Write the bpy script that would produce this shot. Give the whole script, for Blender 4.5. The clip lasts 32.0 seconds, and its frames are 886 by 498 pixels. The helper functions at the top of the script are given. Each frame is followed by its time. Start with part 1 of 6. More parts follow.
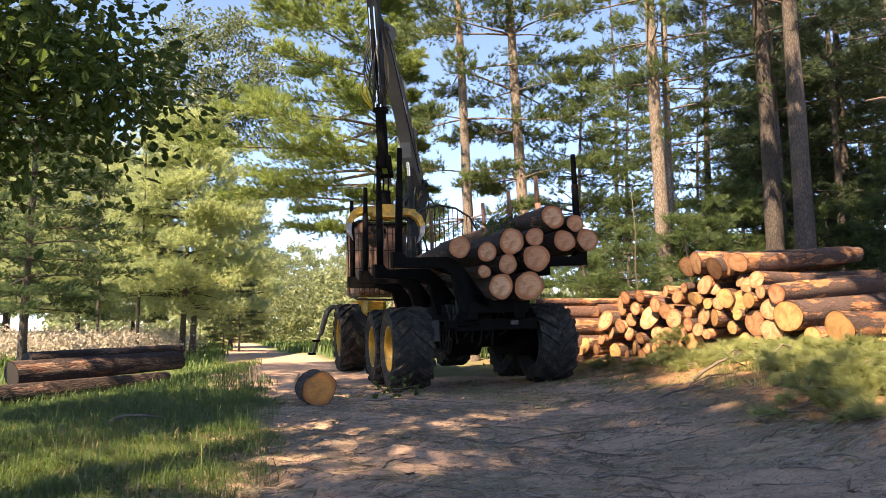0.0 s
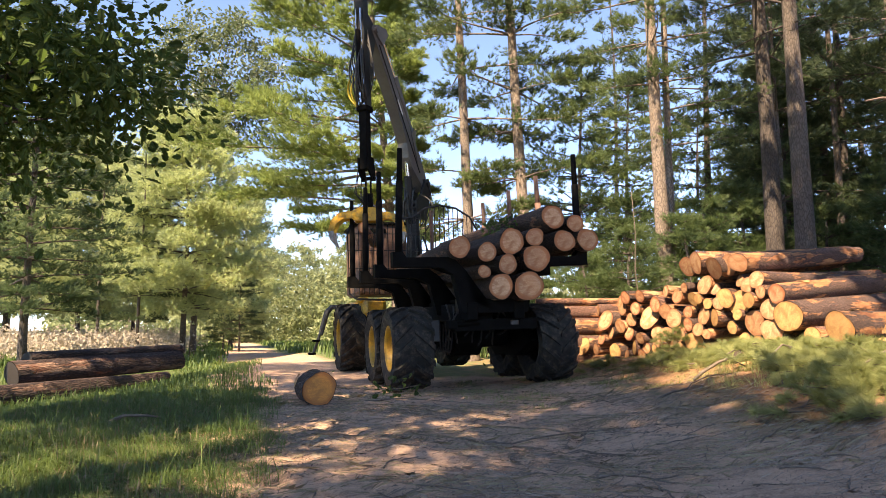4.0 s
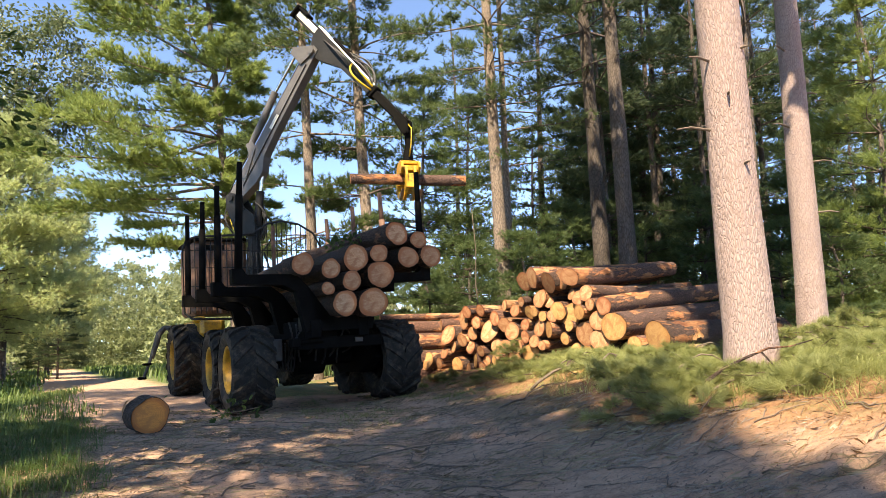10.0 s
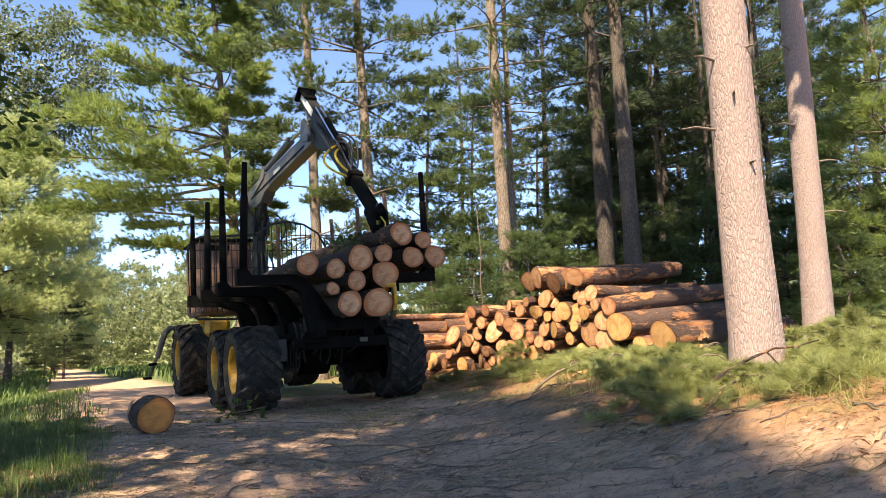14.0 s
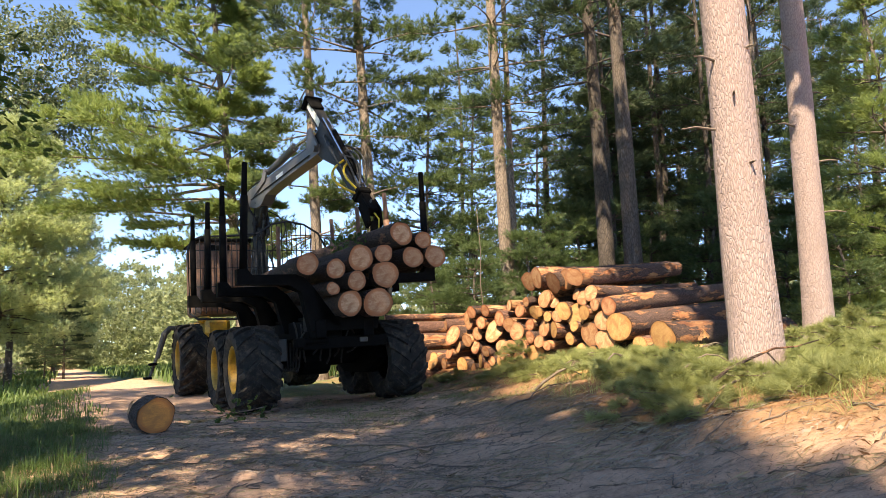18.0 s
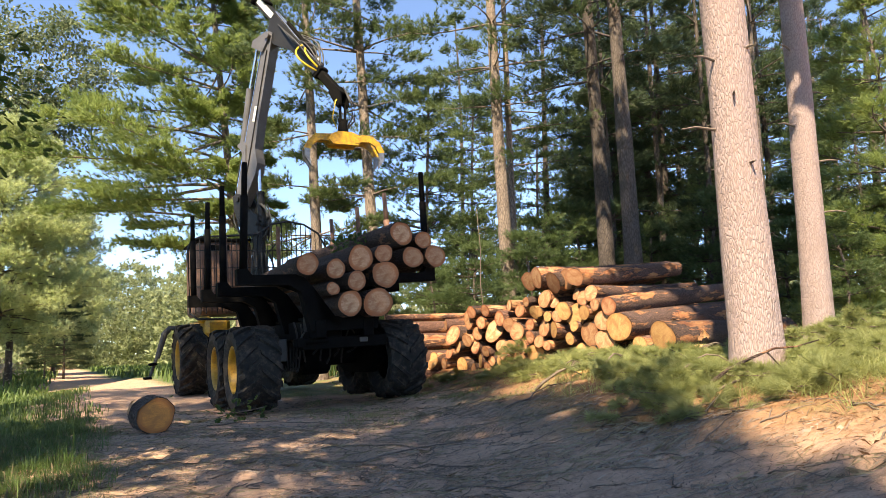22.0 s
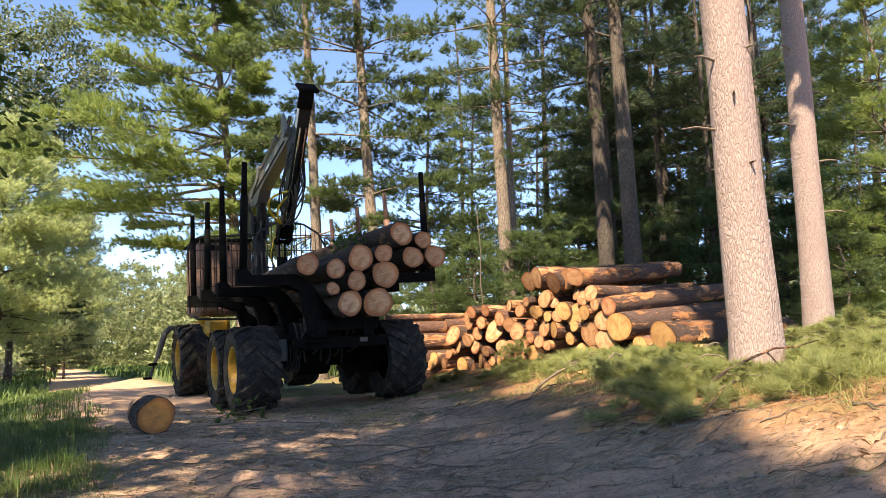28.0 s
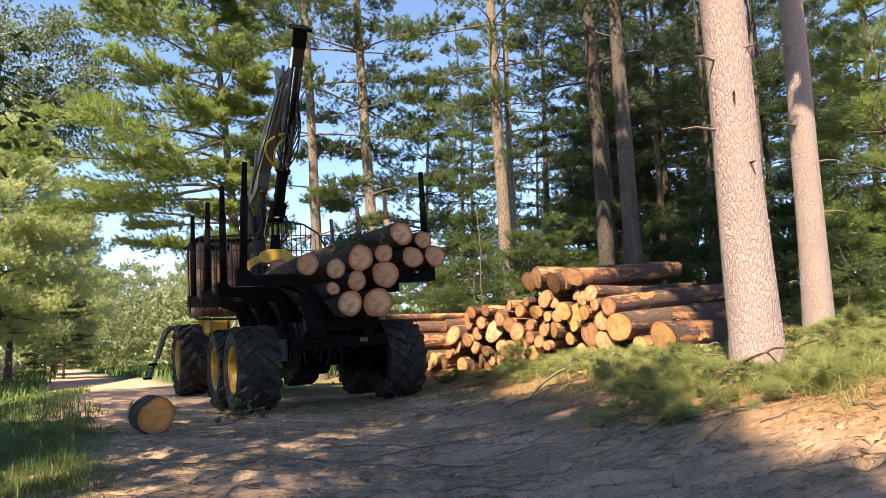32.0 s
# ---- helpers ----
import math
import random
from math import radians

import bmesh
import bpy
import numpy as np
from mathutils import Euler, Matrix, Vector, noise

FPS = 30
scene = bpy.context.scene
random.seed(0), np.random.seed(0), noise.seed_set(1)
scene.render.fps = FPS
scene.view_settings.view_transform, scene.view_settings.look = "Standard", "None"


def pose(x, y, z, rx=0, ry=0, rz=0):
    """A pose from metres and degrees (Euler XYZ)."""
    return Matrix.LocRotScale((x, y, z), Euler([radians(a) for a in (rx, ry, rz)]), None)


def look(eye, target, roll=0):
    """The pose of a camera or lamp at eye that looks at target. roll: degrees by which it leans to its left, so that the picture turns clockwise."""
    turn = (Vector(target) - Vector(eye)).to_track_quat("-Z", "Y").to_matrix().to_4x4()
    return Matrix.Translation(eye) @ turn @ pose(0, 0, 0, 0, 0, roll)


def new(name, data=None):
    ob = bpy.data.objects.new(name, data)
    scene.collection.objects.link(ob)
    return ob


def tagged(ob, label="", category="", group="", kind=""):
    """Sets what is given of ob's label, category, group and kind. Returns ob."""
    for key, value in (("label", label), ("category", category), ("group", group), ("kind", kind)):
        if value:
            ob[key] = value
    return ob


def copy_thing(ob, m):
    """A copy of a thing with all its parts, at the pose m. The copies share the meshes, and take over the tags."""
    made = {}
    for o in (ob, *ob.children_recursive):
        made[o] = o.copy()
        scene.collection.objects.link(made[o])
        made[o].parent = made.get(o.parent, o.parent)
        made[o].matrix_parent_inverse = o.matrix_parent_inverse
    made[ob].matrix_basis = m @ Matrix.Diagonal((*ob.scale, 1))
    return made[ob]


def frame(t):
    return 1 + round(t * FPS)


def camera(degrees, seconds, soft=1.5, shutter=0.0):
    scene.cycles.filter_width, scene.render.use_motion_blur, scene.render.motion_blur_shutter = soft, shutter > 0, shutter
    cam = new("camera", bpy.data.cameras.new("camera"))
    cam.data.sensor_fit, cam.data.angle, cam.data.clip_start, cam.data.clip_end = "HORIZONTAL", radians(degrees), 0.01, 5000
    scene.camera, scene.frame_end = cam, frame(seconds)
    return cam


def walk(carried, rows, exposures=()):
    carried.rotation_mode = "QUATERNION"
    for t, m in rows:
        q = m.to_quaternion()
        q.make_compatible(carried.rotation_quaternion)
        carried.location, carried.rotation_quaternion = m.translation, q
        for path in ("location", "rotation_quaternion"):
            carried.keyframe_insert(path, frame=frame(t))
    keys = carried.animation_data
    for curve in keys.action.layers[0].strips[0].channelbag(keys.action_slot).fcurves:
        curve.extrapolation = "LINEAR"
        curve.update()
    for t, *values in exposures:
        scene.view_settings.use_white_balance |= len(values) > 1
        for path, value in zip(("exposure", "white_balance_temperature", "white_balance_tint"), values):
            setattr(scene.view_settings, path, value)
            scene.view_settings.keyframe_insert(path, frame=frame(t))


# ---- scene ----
# ---------------------------------------------------------------- camera
cam = camera(62.7, 32.0, soft=0.65, shutter=0.06)
EYE = (0.0, 0.0, 0.89)


def aim(rx, ry, rz):
    return pose(*EYE, rx, ry, rz)


walk(cam, [
    (0.0, aim(96.376, 0.0, 0.0)), (8.5, aim(96.376, 0.0, 0.0)), (8.7, aim(96.38, 0.02, -0.19)),
    (8.8, aim(96.40, 0.08, -0.54)), (8.9, aim(96.44, 0.22, -1.41)), (9.0, aim(96.51, 0.433, -2.591)),
    (9.1, aim(96.68, 0.95, -6.45)), (9.2, aim(96.88, 1.38, -9.53)), (9.3, aim(97.03, 1.69, -11.70)),
    (9.4, aim(97.12, 1.86, -12.88)), (9.5, aim(97.18, 1.906, -13.245)), (9.6, aim(97.25, 1.88, -13.30)),
    (9.7, aim(97.33, 1.80, -13.02)), (9.8, aim(97.41, 1.72, -12.58)), (10.0, aim(97.491, 1.64, -12.123)),
    (10.5, aim(97.505, 1.64, -11.857)), (11.0, aim(97.512, 1.64, -11.765)), (11.5, aim(97.512, 1.63, -11.75)),
    (32.0, aim(97.512, 1.63, -11.745)),
], [(0.0, 2.06, 9500, 15), (8.8, 2.06, 9500, 15), (9.6, 1.83, 8800, 9), (32.0, 1.83, 8800, 9)])

# ---------------------------------------------------------------- light
SUN_BEARING, SUN_HEIGHT = 210.0, 52.0      # degrees clockwise from +y, and above the horizon
world = bpy.data.worlds.new("sky")
scene.world = world
world.use_nodes = True
wn = world.node_tree.nodes
sky = wn.new("ShaderNodeTexSky")
sky.sky_type = "NISHITA"
sky.sun_disc = False
sky.sun_elevation = radians(SUN_HEIGHT)
sky.sun_rotation = radians(SUN_BEARING)
sky.air_density, sky.dust_density, sky.ozone_density = 0.42, 0.0, 6.5
world.node_tree.links.new(sky.outputs[0], wn["Background"].inputs[0])
wn["Background"].inputs[1].default_value = 0.18
to_sun = Vector((math.sin(radians(SUN_BEARING)) * math.cos(radians(SUN_HEIGHT)),
                 math.cos(radians(SUN_BEARING)) * math.cos(radians(SUN_HEIGHT)), math.sin(radians(SUN_HEIGHT))))
sun = new("sun", bpy.data.lights.new("sun", "SUN"))
sun.data.energy, sun.data.angle, sun.data.color = 4.6, radians(0.55), (1.0, 0.93, 0.84)
sun.matrix_world = look(to_sun * 60, (0, 0, 0))

# ---------------------------------------------------------------- materials


def shade(name, rough=0.8, metal=0.0):
    m = bpy.data.materials.new(name)
    m.use_nodes = True
    n, l = m.node_tree.nodes, m.node_tree.links
    b = n["Principled BSDF"]
    b.inputs["Roughness"].default_value, b.inputs["Metallic"].default_value = rough, metal
    return m, n, l, b


def ramp(n, l, fac, stops):
    r = n.new("ShaderNodeValToRGB")
    while len(r.color_ramp.elements) < len(stops):
        r.color_ramp.elements.new(0.5)
    for e, (p, c) in zip(r.color_ramp.elements, stops):
        e.position, e.color = p, (*c, 1)
    l.new(fac, r.inputs[0])
    return r.outputs[0]


def mixed(n, l, fac, a, b, how="MIX"):
    x = n.new("ShaderNodeMix")
    x.data_type, x.blend_type = "RGBA", how
    for sock, v in ((x.inputs[0], fac), (x.inputs[6], a), (x.inputs[7], b)):
        if isinstance(v, (int, float)):
            sock.default_value = v
        elif isinstance(v, tuple):
            sock.default_value = (*v, 1)
        else:
            l.new(v, sock)
    return x.outputs[2]


def noise_of(n, l, vec, scale, detail=5.0, rough=0.6, stretch=None):
    t = n.new("ShaderNodeTexNoise")
    t.inputs["Scale"].default_value, t.inputs["Detail"].default_value, t.inputs["Roughness"].default_value = scale, detail, rough
    if stretch:
        mp = n.new("ShaderNodeMapping")
        mp.inputs["Scale"].default_value = stretch
        l.new(vec, mp.inputs[0])
        vec = mp.outputs[0]
    l.new(vec, t.inputs["Vector"])
    return t.outputs["Fac"]


def bumped(n, l, b, height, strength, dist):
    u = n.new("ShaderNodeBump")
    u.inputs["Strength"].default_value, u.inputs["Distance"].default_value = strength, dist
    l.new(height, u.inputs["Height"])
    l.new(u.outputs[0], b.inputs["Normal"])


def worn(name, dark, light, scale=6.0, rough=0.7, metal=0.0, bump=0.3, dirt=None, dirt_amount=0.5, stretch=None):
    """A surface with a broad stain, a fine grain and, if given, patches of dirt."""
    m, n, l, b = shade(name, rough, metal)
    co = n.new("ShaderNodeTexCoord").outputs["Object"]
    broad = noise_of(n, l, co, scale, 4, 0.6, stretch)
    fine = noise_of(n, l, co, scale * 9, 6, 0.7, stretch)
    c = ramp(n, l, broad, [(0.3, dark), (0.7, light)])
    c = mixed(n, l, 0.35, c, ramp(n, l, fine, [(0.3, dark), (0.7, light)]))
    if dirt:
        d = ramp(n, l, noise_of(n, l, co, scale * 1.7, 8, 0.75), [(0.62 - 0.25 * dirt_amount, (0, 0, 0)), (0.75, (1, 1, 1))])
        c = mixed(n, l, d, c, dirt)
    l.new(c, b.inputs["Base Color"])
    r = n.new("ShaderNodeMapRange")
    r.inputs[3].default_value, r.inputs[4].default_value = max(rough - 0.18, 0.05), min(rough + 0.15, 1)
    l.new(fine, r.inputs[0])
    l.new(r.outputs[0], b.inputs["Roughness"])
    bumped(n, l, b, fine, bump, 0.01)
    return m


def bark_material(name, deep, plate, tint, stretch=(1, 1, 0.28), scale=16.0, depth=0.6, peel=None, bare=0.5):
    """Plated pine bark with dark furrows; the grain runs along the stretched axis."""
    m, n, l, b = shade(name, 0.92)
    co = n.new("ShaderNodeTexCoord").outputs["Object"]
    mp = n.new("ShaderNodeMapping")
    mp.inputs["Scale"].default_value = stretch
    l.new(co, mp.inputs[0])
    wob = n.new("ShaderNodeTexNoise")
    wob.inputs["Scale"].default_value = scale * 0.5
    l.new(mp.outputs[0], wob.inputs["Vector"])
    add = n.new("ShaderNodeVectorMath")
    add.operation = "MULTIPLY_ADD"
    add.inputs[1].default_value = (1.7 / scale,) * 3
    l.new(wob.outputs["Color"], add.inputs[0])
    l.new(mp.outputs[0], add.inputs[2])
    v = n.new("ShaderNodeTexVoronoi")
    v.feature = "DISTANCE_TO_EDGE"
    v.inputs["Scale"].default_value = scale
    l.new(add.outputs[0], v.inputs["Vector"])
    furrow = ramp(n, l, v.outputs["Distance"], [(0.0, (0, 0, 0)), (0.16, (0.8, 0.8, 0.8)), (0.4, (1, 1, 1))])
    fine = noise_of(n, l, mp.outputs[0], scale * 4, 6, 0.7)
    broad = noise_of(n, l, co, 1.4, 4, 0.6)
    c = mixed(n, l, fine, plate, tint)
    c = mixed(n, l, ramp(n, l, broad, [(0.35, (0, 0, 0)), (0.7, (1, 1, 1))]), c, tint)
    c = mixed(n, l, furrow, deep, c)
    oi = n.new("ShaderNodeObjectInfo")
    if peel:
        # torn places where the orange inner bark and the wood show
        sh = n.new("ShaderNodeVectorMath")
        sh.operation = "ADD"
        l.new(mp.outputs[0], sh.inputs[0])
        off = n.new("ShaderNodeCombineXYZ")
        big = n.new("ShaderNodeMath")
        big.operation = "MULTIPLY"
        big.inputs[1].default_value = 40.0
        l.new(oi.outputs["Random"], big.inputs[0])
        l.new(big.outputs[0], off.inputs[0])
        l.new(off.outputs[0], sh.inputs[1])
        torn = noise_of(n, l, sh.outputs[0], 4.6, 9, 0.7)
        hue = ramp(n, l, noise_of(n, l, sh.outputs[0], 11, 6, 0.7), [(0.38, peel[0]), (0.62, peel[1])])
        c = mixed(n, l, ramp(n, l, torn, [(bare, (0, 0, 0)), (bare + 0.04, (0.92, 0.92, 0.92))]), c, hue)
        c = mixed(n, l, ramp(n, l, torn, [(bare - 0.03, (0, 0, 0)), (bare - 0.01, (0.7, 0.7, 0.7)), (bare + 0.01, (0, 0, 0))]), c, deep)
    hs = n.new("ShaderNodeHueSaturation")
    mr = n.new("ShaderNodeMapRange")
    mr.inputs[3].default_value, mr.inputs[4].default_value = 0.75, 1.25
    l.new(oi.outputs["Random"], mr.inputs[0])
    l.new(mr.outputs[0], hs.inputs["Value"])
    l.new(c, hs.inputs["Color"])
    l.new(hs.outputs[0], b.inputs["Base Color"])
    hgt = mixed(n, l, 0.3, furrow, fine)
    bumped(n, l, b, hgt, depth, 0.025)
    return m


def cut_material(name, heart, sap, rim, stain):
    """A sawn end: growth rings, a darker resin rim, saw marks and stains."""
    m, n, l, b = shade(name, 0.75)
    tc = n.new("ShaderNodeTexCoord")
    co = tc.outputs["Object"]
    off = n.new("ShaderNodeVectorMath")
    off.operation = "SUBTRACT"
    off.inputs[1].default_value = (0.5, 0.5, 0.5)
    l.new(tc.outputs["Generated"], off.inputs[0])
    flat = n.new("ShaderNodeVectorMath")
    flat.operation = "MULTIPLY"
    flat.inputs[1].default_value = (0, 2, 2)
    l.new(off.outputs[0], flat.inputs[0])
    ln = n.new("ShaderNodeVectorMath")
    ln.operation = "LENGTH"
    l.new(flat.outputs[0], ln.inputs[0])
    wob = noise_of(n, l, co, 9, 4, 0.6)
    rr = n.new("ShaderNodeMath")
    rr.operation = "MULTIPLY_ADD"
    l.new(wob, rr.inputs[0])
    rr.inputs[1].default_value = 0.24
    l.new(ln.outputs["Value"], rr.inputs[2])
    c = ramp(n, l, rr.outputs[0], [(0.1, heart), (0.84, heart), (0.90, sap), (0.96, sap), (1.0, rim)])
    wave = n.new("ShaderNodeMath")
    wave.operation = "SINE"
    k = n.new("ShaderNodeMath")
    k.operation = "MULTIPLY"
    k.inputs[1].default_value = 70.0
    l.new(rr.outputs[0], k.inputs[0])
    l.new(k.outputs[0], wave.inputs[0])
    wr = n.new("ShaderNodeMapRange")
    wr.inputs[1].default_value, wr.inputs[2].default_value, wr.inputs[3].default_value, wr.inputs[4].default_value = -1, 1, 0.0, 0.26
    l.new(wave.outputs[0], wr.inputs[0])
    c = mixed(n, l, wr.outputs[0], c, rim)
    st = ramp(n, l, noise_of(n, l, co, 14, 8, 0.8, (1, 0.35, 2.2)), [(0.45, (0, 0, 0)), (0.7, (0.85, 0.85, 0.85))])
    c = mixed(n, l, st, c, stain)
    oi = n.new("ShaderNodeObjectInfo")
    c = mixed(n, l, oi.outputs["Random"], c, mixed(n, l, 0.55, c, stain))
    blot = ramp(n, l, noise_of(n, l, co, 11, 5, 0.7), [(0.44, (0, 0, 0)), (0.60, (0.75, 0.75, 0.75))])
    c = mixed(n, l, blot, c, stain)
    l.new(c, b.inputs["Base Color"])
    bumped(n, l, b, noise_of(n, l, co, 60, 4, 0.7, (1, 0.2, 3)), 0.35, 0.006)
    return m


def leaf_material(name, dark, mid, light, glow=0.35, rough=0.55):
    """Needles or leaves: three greens by island, and light that shines through."""
    m, n, l, b = shade(name, rough)
    geo = n.new("ShaderNodeNewGeometry")
    oi = n.new("ShaderNodeObjectInfo")
    co = n.new("ShaderNodeTexCoord").outputs["Object"]
    patch = noise_of(n, l, co, 0.7, 3, 0.6)
    c = ramp(n, l, geo.outputs["Random Per Island"], [(0.0, dark), (0.5, mid), (1.0, light)])
    c = mixed(n, l, 0.5, c, ramp(n, l, patch, [(0.35, dark), (0.65, light)]))
    hs = n.new("ShaderNodeHueSaturation")
    mr = n.new("ShaderNodeMapRange")
    mr.inputs[3].default_value, mr.inputs[4].default_value = 0.8, 1.15
    l.new(oi.outputs["Random"], mr.inputs[0])
    l.new(mr.outputs[0], hs.inputs["Value"])
    l.new(c, hs.inputs["Color"])
    l.new(hs.outputs[0], b.inputs["Base Color"])
    tr = n.new("ShaderNodeBsdfTranslucent")
    l.new(hs.outputs[0], tr.inputs[0])
    ms = n.new("ShaderNodeMixShader")
    ms.inputs[0].default_value = glow
    l.new(b.outputs[0], ms.inputs[1])
    l.new(tr.outputs[0], ms.inputs[2])
    l.new(ms.outputs[0], n["Material Output"].inputs[0])
    return m


def ground_material():
    """Sandy track, needle litter and mossy turf, laid out by place with ragged edges."""
    m, n, l, b = shade("forest_ground", 0.95)
    co = n.new("ShaderNodeTexCoord").outputs["Object"]
    sep = n.new("ShaderNodeSeparateXYZ")
    l.new(co, sep.inputs[0])

    def math_node(op, a, c=None, d=None):
        q = n.new("ShaderNodeMath")
        q.operation = op
        for i, v in enumerate((a, c, d)):
            if v is None:
                continue
            if isinstance(v, (int, float)):
                q.inputs[i].default_value = v
            else:
                l.new(v, q.inputs[i])
        return q.outputs[0]
    big = noise_of(n, l, co, 0.55, 5, 0.65)
    medium = noise_of(n, l, co, 2.6, 6, 0.7)
    small = noise_of(n, l, co, 22, 8, 0.75)
    grain = noise_of(n, l, co, 120, 4, 0.7)
    sand = ramp(n, l, medium, [(0.3, (0.316, 0.171, 0.113)), (0.55, (0.554, 0.325, 0.22)), (0.75, (0.701, 0.437, 0.313))])
    sand = mixed(n, l, 0.55, sand, ramp(n, l, small, [(0.25, (0.158, 0.0851, 0.0551)), (0.5, (0.542, 0.319, 0.219)), (0.72, (0.734, 0.482, 0.35))]))
    streak = noise_of(n, l, co, 12, 12, 0.9, (0.8, 1.3, 1))
    sand = mixed(n, l, ramp(n, l, streak, [(0.38, (0.75, 0.75, 0.75)), (0.50, (0, 0, 0))]), sand, (0.15, 0.10, 0.073))
    sand = mixed(n, l, 0.35, sand, ramp(n, l, grain, [(0.3, (0.091, 0.0598, 0.0396)), (0.7, (0.52, 0.373, 0.25))]))
    furrow = noise_of(n, l, co, 4.0, 12, 0.86, (0.4, 1.6, 1))
    sand = mixed(n, l, ramp(n, l, furrow, [(0.40, (0.9, 0.9, 0.9)), (0.50, (0, 0, 0))]), sand, (0.135, 0.088, 0.062))
    crumb = noise_of(n, l, co, 60, 6, 0.8)
    sand = mixed(n, l, ramp(n, l, crumb, [(0.35, (0.8, 0.8, 0.8)), (0.42, (0, 0, 0))]), sand, (0.10, 0.068, 0.05))
    sand = mixed(n, l, ramp(n, l, noise_of(n, l, co, 170, 4, 0.8, (0.3, 1, 1)), [(0.57, (0, 0, 0)), (0.66, (0.75, 0.75, 0.75))]), sand, (0.52, 0.41, 0.30))
    litter = ramp(n, l, small, [(0.25, (0.064, 0.0289, 0.016)), (0.5, (0.208, 0.107, 0.0576)), (0.75, (0.296, 0.178, 0.1))])
    litter = mixed(n, l, ramp(n, l, noise_of(n, l, co, 90, 6, 0.8, (0.5, 1, 1)), [(0.4, (0, 0, 0)), (0.6, (0.64, 0.624, 0.64))]), litter, (0.32, 0.172, 0.08))
    turf = ramp(n, l, small, [(0.25, (0.03, 0.045, 0.015)), (0.5, (0.075, 0.1, 0.03)), (0.75, (0.16, 0.17, 0.06))])
    # how far a place lies from the middle of the track, which bears left
    mid = math_node("MULTIPLY_ADD", sep.outputs["Y"], -0.31, 1.8)
    away = math_node("ABSOLUTE", math_node("SUBTRACT", sep.outputs["X"], mid))
    width = math_node("MAXIMUM", math_node("MULTIPLY_ADD", sep.outputs["Y"], -0.06, 2.6), 1.6)
    edge = math_node("SUBTRACT", away, width)
    edge = math_node("MULTIPLY_ADD", math_node("SUBTRACT", big, 0.5), 1.6, edge)
    # the open landing in front of the piles
    pad = math_node("MAXIMUM", math_node("SUBTRACT", sep.outputs["X"], 2.30), math_node("SUBTRACT", sep.outputs["Y"], 14.0))
    pad = math_node("MAXIMUM", pad, math_node("SUBTRACT", -0.1, math_node("MULTIPLY_ADD", sep.outputs["Y"], 0.205, sep.outputs["X"])))
    pad = math_node("MULTIPLY_ADD", math_node("SUBTRACT", medium, 0.5), 1.3, pad)
    edge = math_node("MINIMUM", edge, pad)
    wild = math_node("SMOOTH_MIN", math_node("MAXIMUM", math_node("MULTIPLY_ADD", edge, 1.6, 0.5), 0.0), 1.0, 0.1)
    side = mixed(n, l, ramp(n, l, math_node("MULTIPLY_ADD", sep.outputs["X"], -0.09, medium), [(0.25, (0, 0, 0)), (0.5, (1, 1, 1))]), litter, turf)
    c = mixed(n, l, wild, sand, side)
    l.new(c, b.inputs["Base Color"])
    h = mixed(n, l, 0.4, small, grain)
    bumped(n, l, b, mixed(n, l, 0.5, mixed(n, l, 0.35, h, streak), mixed(n, l, 0.6, furrow, crumb)), 0.8, 0.03)
    return m


GROUND = ground_material()
RUBBER = worn("tyre_rubber", (0.011, 0.0105, 0.0098), (0.032, 0.030, 0.027), 5, 0.85, 0, 0.4, (0.11, 0.085, 0.064), 0.55)
RUBBER.node_tree.nodes["Principled BSDF"].inputs["Specular IOR Level"].default_value = 0.2
DUSTY_GREY = worn("dusty_grey_plastic", (0.035, 0.033, 0.03), (0.08, 0.075, 0.068), 4, 0.75, 0, 0.15)
DARK_STEEL = worn("dark_painted_steel", (0.002, 0.002, 0.002), (0.008, 0.0077, 0.0074), 4, 0.78, 0.0, 0.15, (0.05, 0.038, 0.03), 0.0)
DARK_STEEL.node_tree.nodes["Principled BSDF"].inputs["Specular IOR Level"].default_value = 0.05
BOOM_BLACK = worn("black_boom_paint", (0.008, 0.008, 0.0085), (0.022, 0.022, 0.022), 3, 0.5, 0.0, 0.1, (0.05, 0.042, 0.036), 0.15)
BOOM_BLACK.node_tree.nodes["Principled BSDF"].inputs["Specular IOR Level"].default_value = 0.25
BOOM_GREY = worn("grey_painted_steel", (0.07, 0.066, 0.067), (0.12, 0.115, 0.115), 3, 0.40, 0.0, 0.1, (0.05, 0.045, 0.04), 0.25)
RUSTY = worn("rusty_brown_steel", (0.09, 0.045, 0.03), (0.21, 0.115, 0.08), 5, 0.75, 0.0, 0.3, (0.05, 0.03, 0.02), 0.4)
YELLOW = worn("worn_yellow_paint", (0.50, 0.25, 0.012), (0.70, 0.39, 0.02), 7, 0.5, 0.0, 0.1, (0.07, 0.045, 0.022), 0.95)
RIM_YELLOW = worn("dirty_yellow_rim_paint", (0.34, 0.17, 0.01), (0.50, 0.27, 0.014), 5, 0.55, 0.0, 0.1, (0.08, 0.055, 0.03), 0.75)
CLAW = worn("bare_worn_steel", (0.10, 0.09, 0.08), (0.34, 0.32, 0.30), 8, 0.4, 0.85, 0.2, (0.12, 0.08, 0.05), 0.3)
CHROME = worn("chromed_rod", (0.55, 0.55, 0.56), (0.75, 0.75, 0.76), 4, 0.2, 1.0, 0.02)
HOSE = worn("black_hose_rubber", (0.01, 0.01, 0.01), (0.03, 0.03, 0.03), 20, 0.55, 0, 0.1)
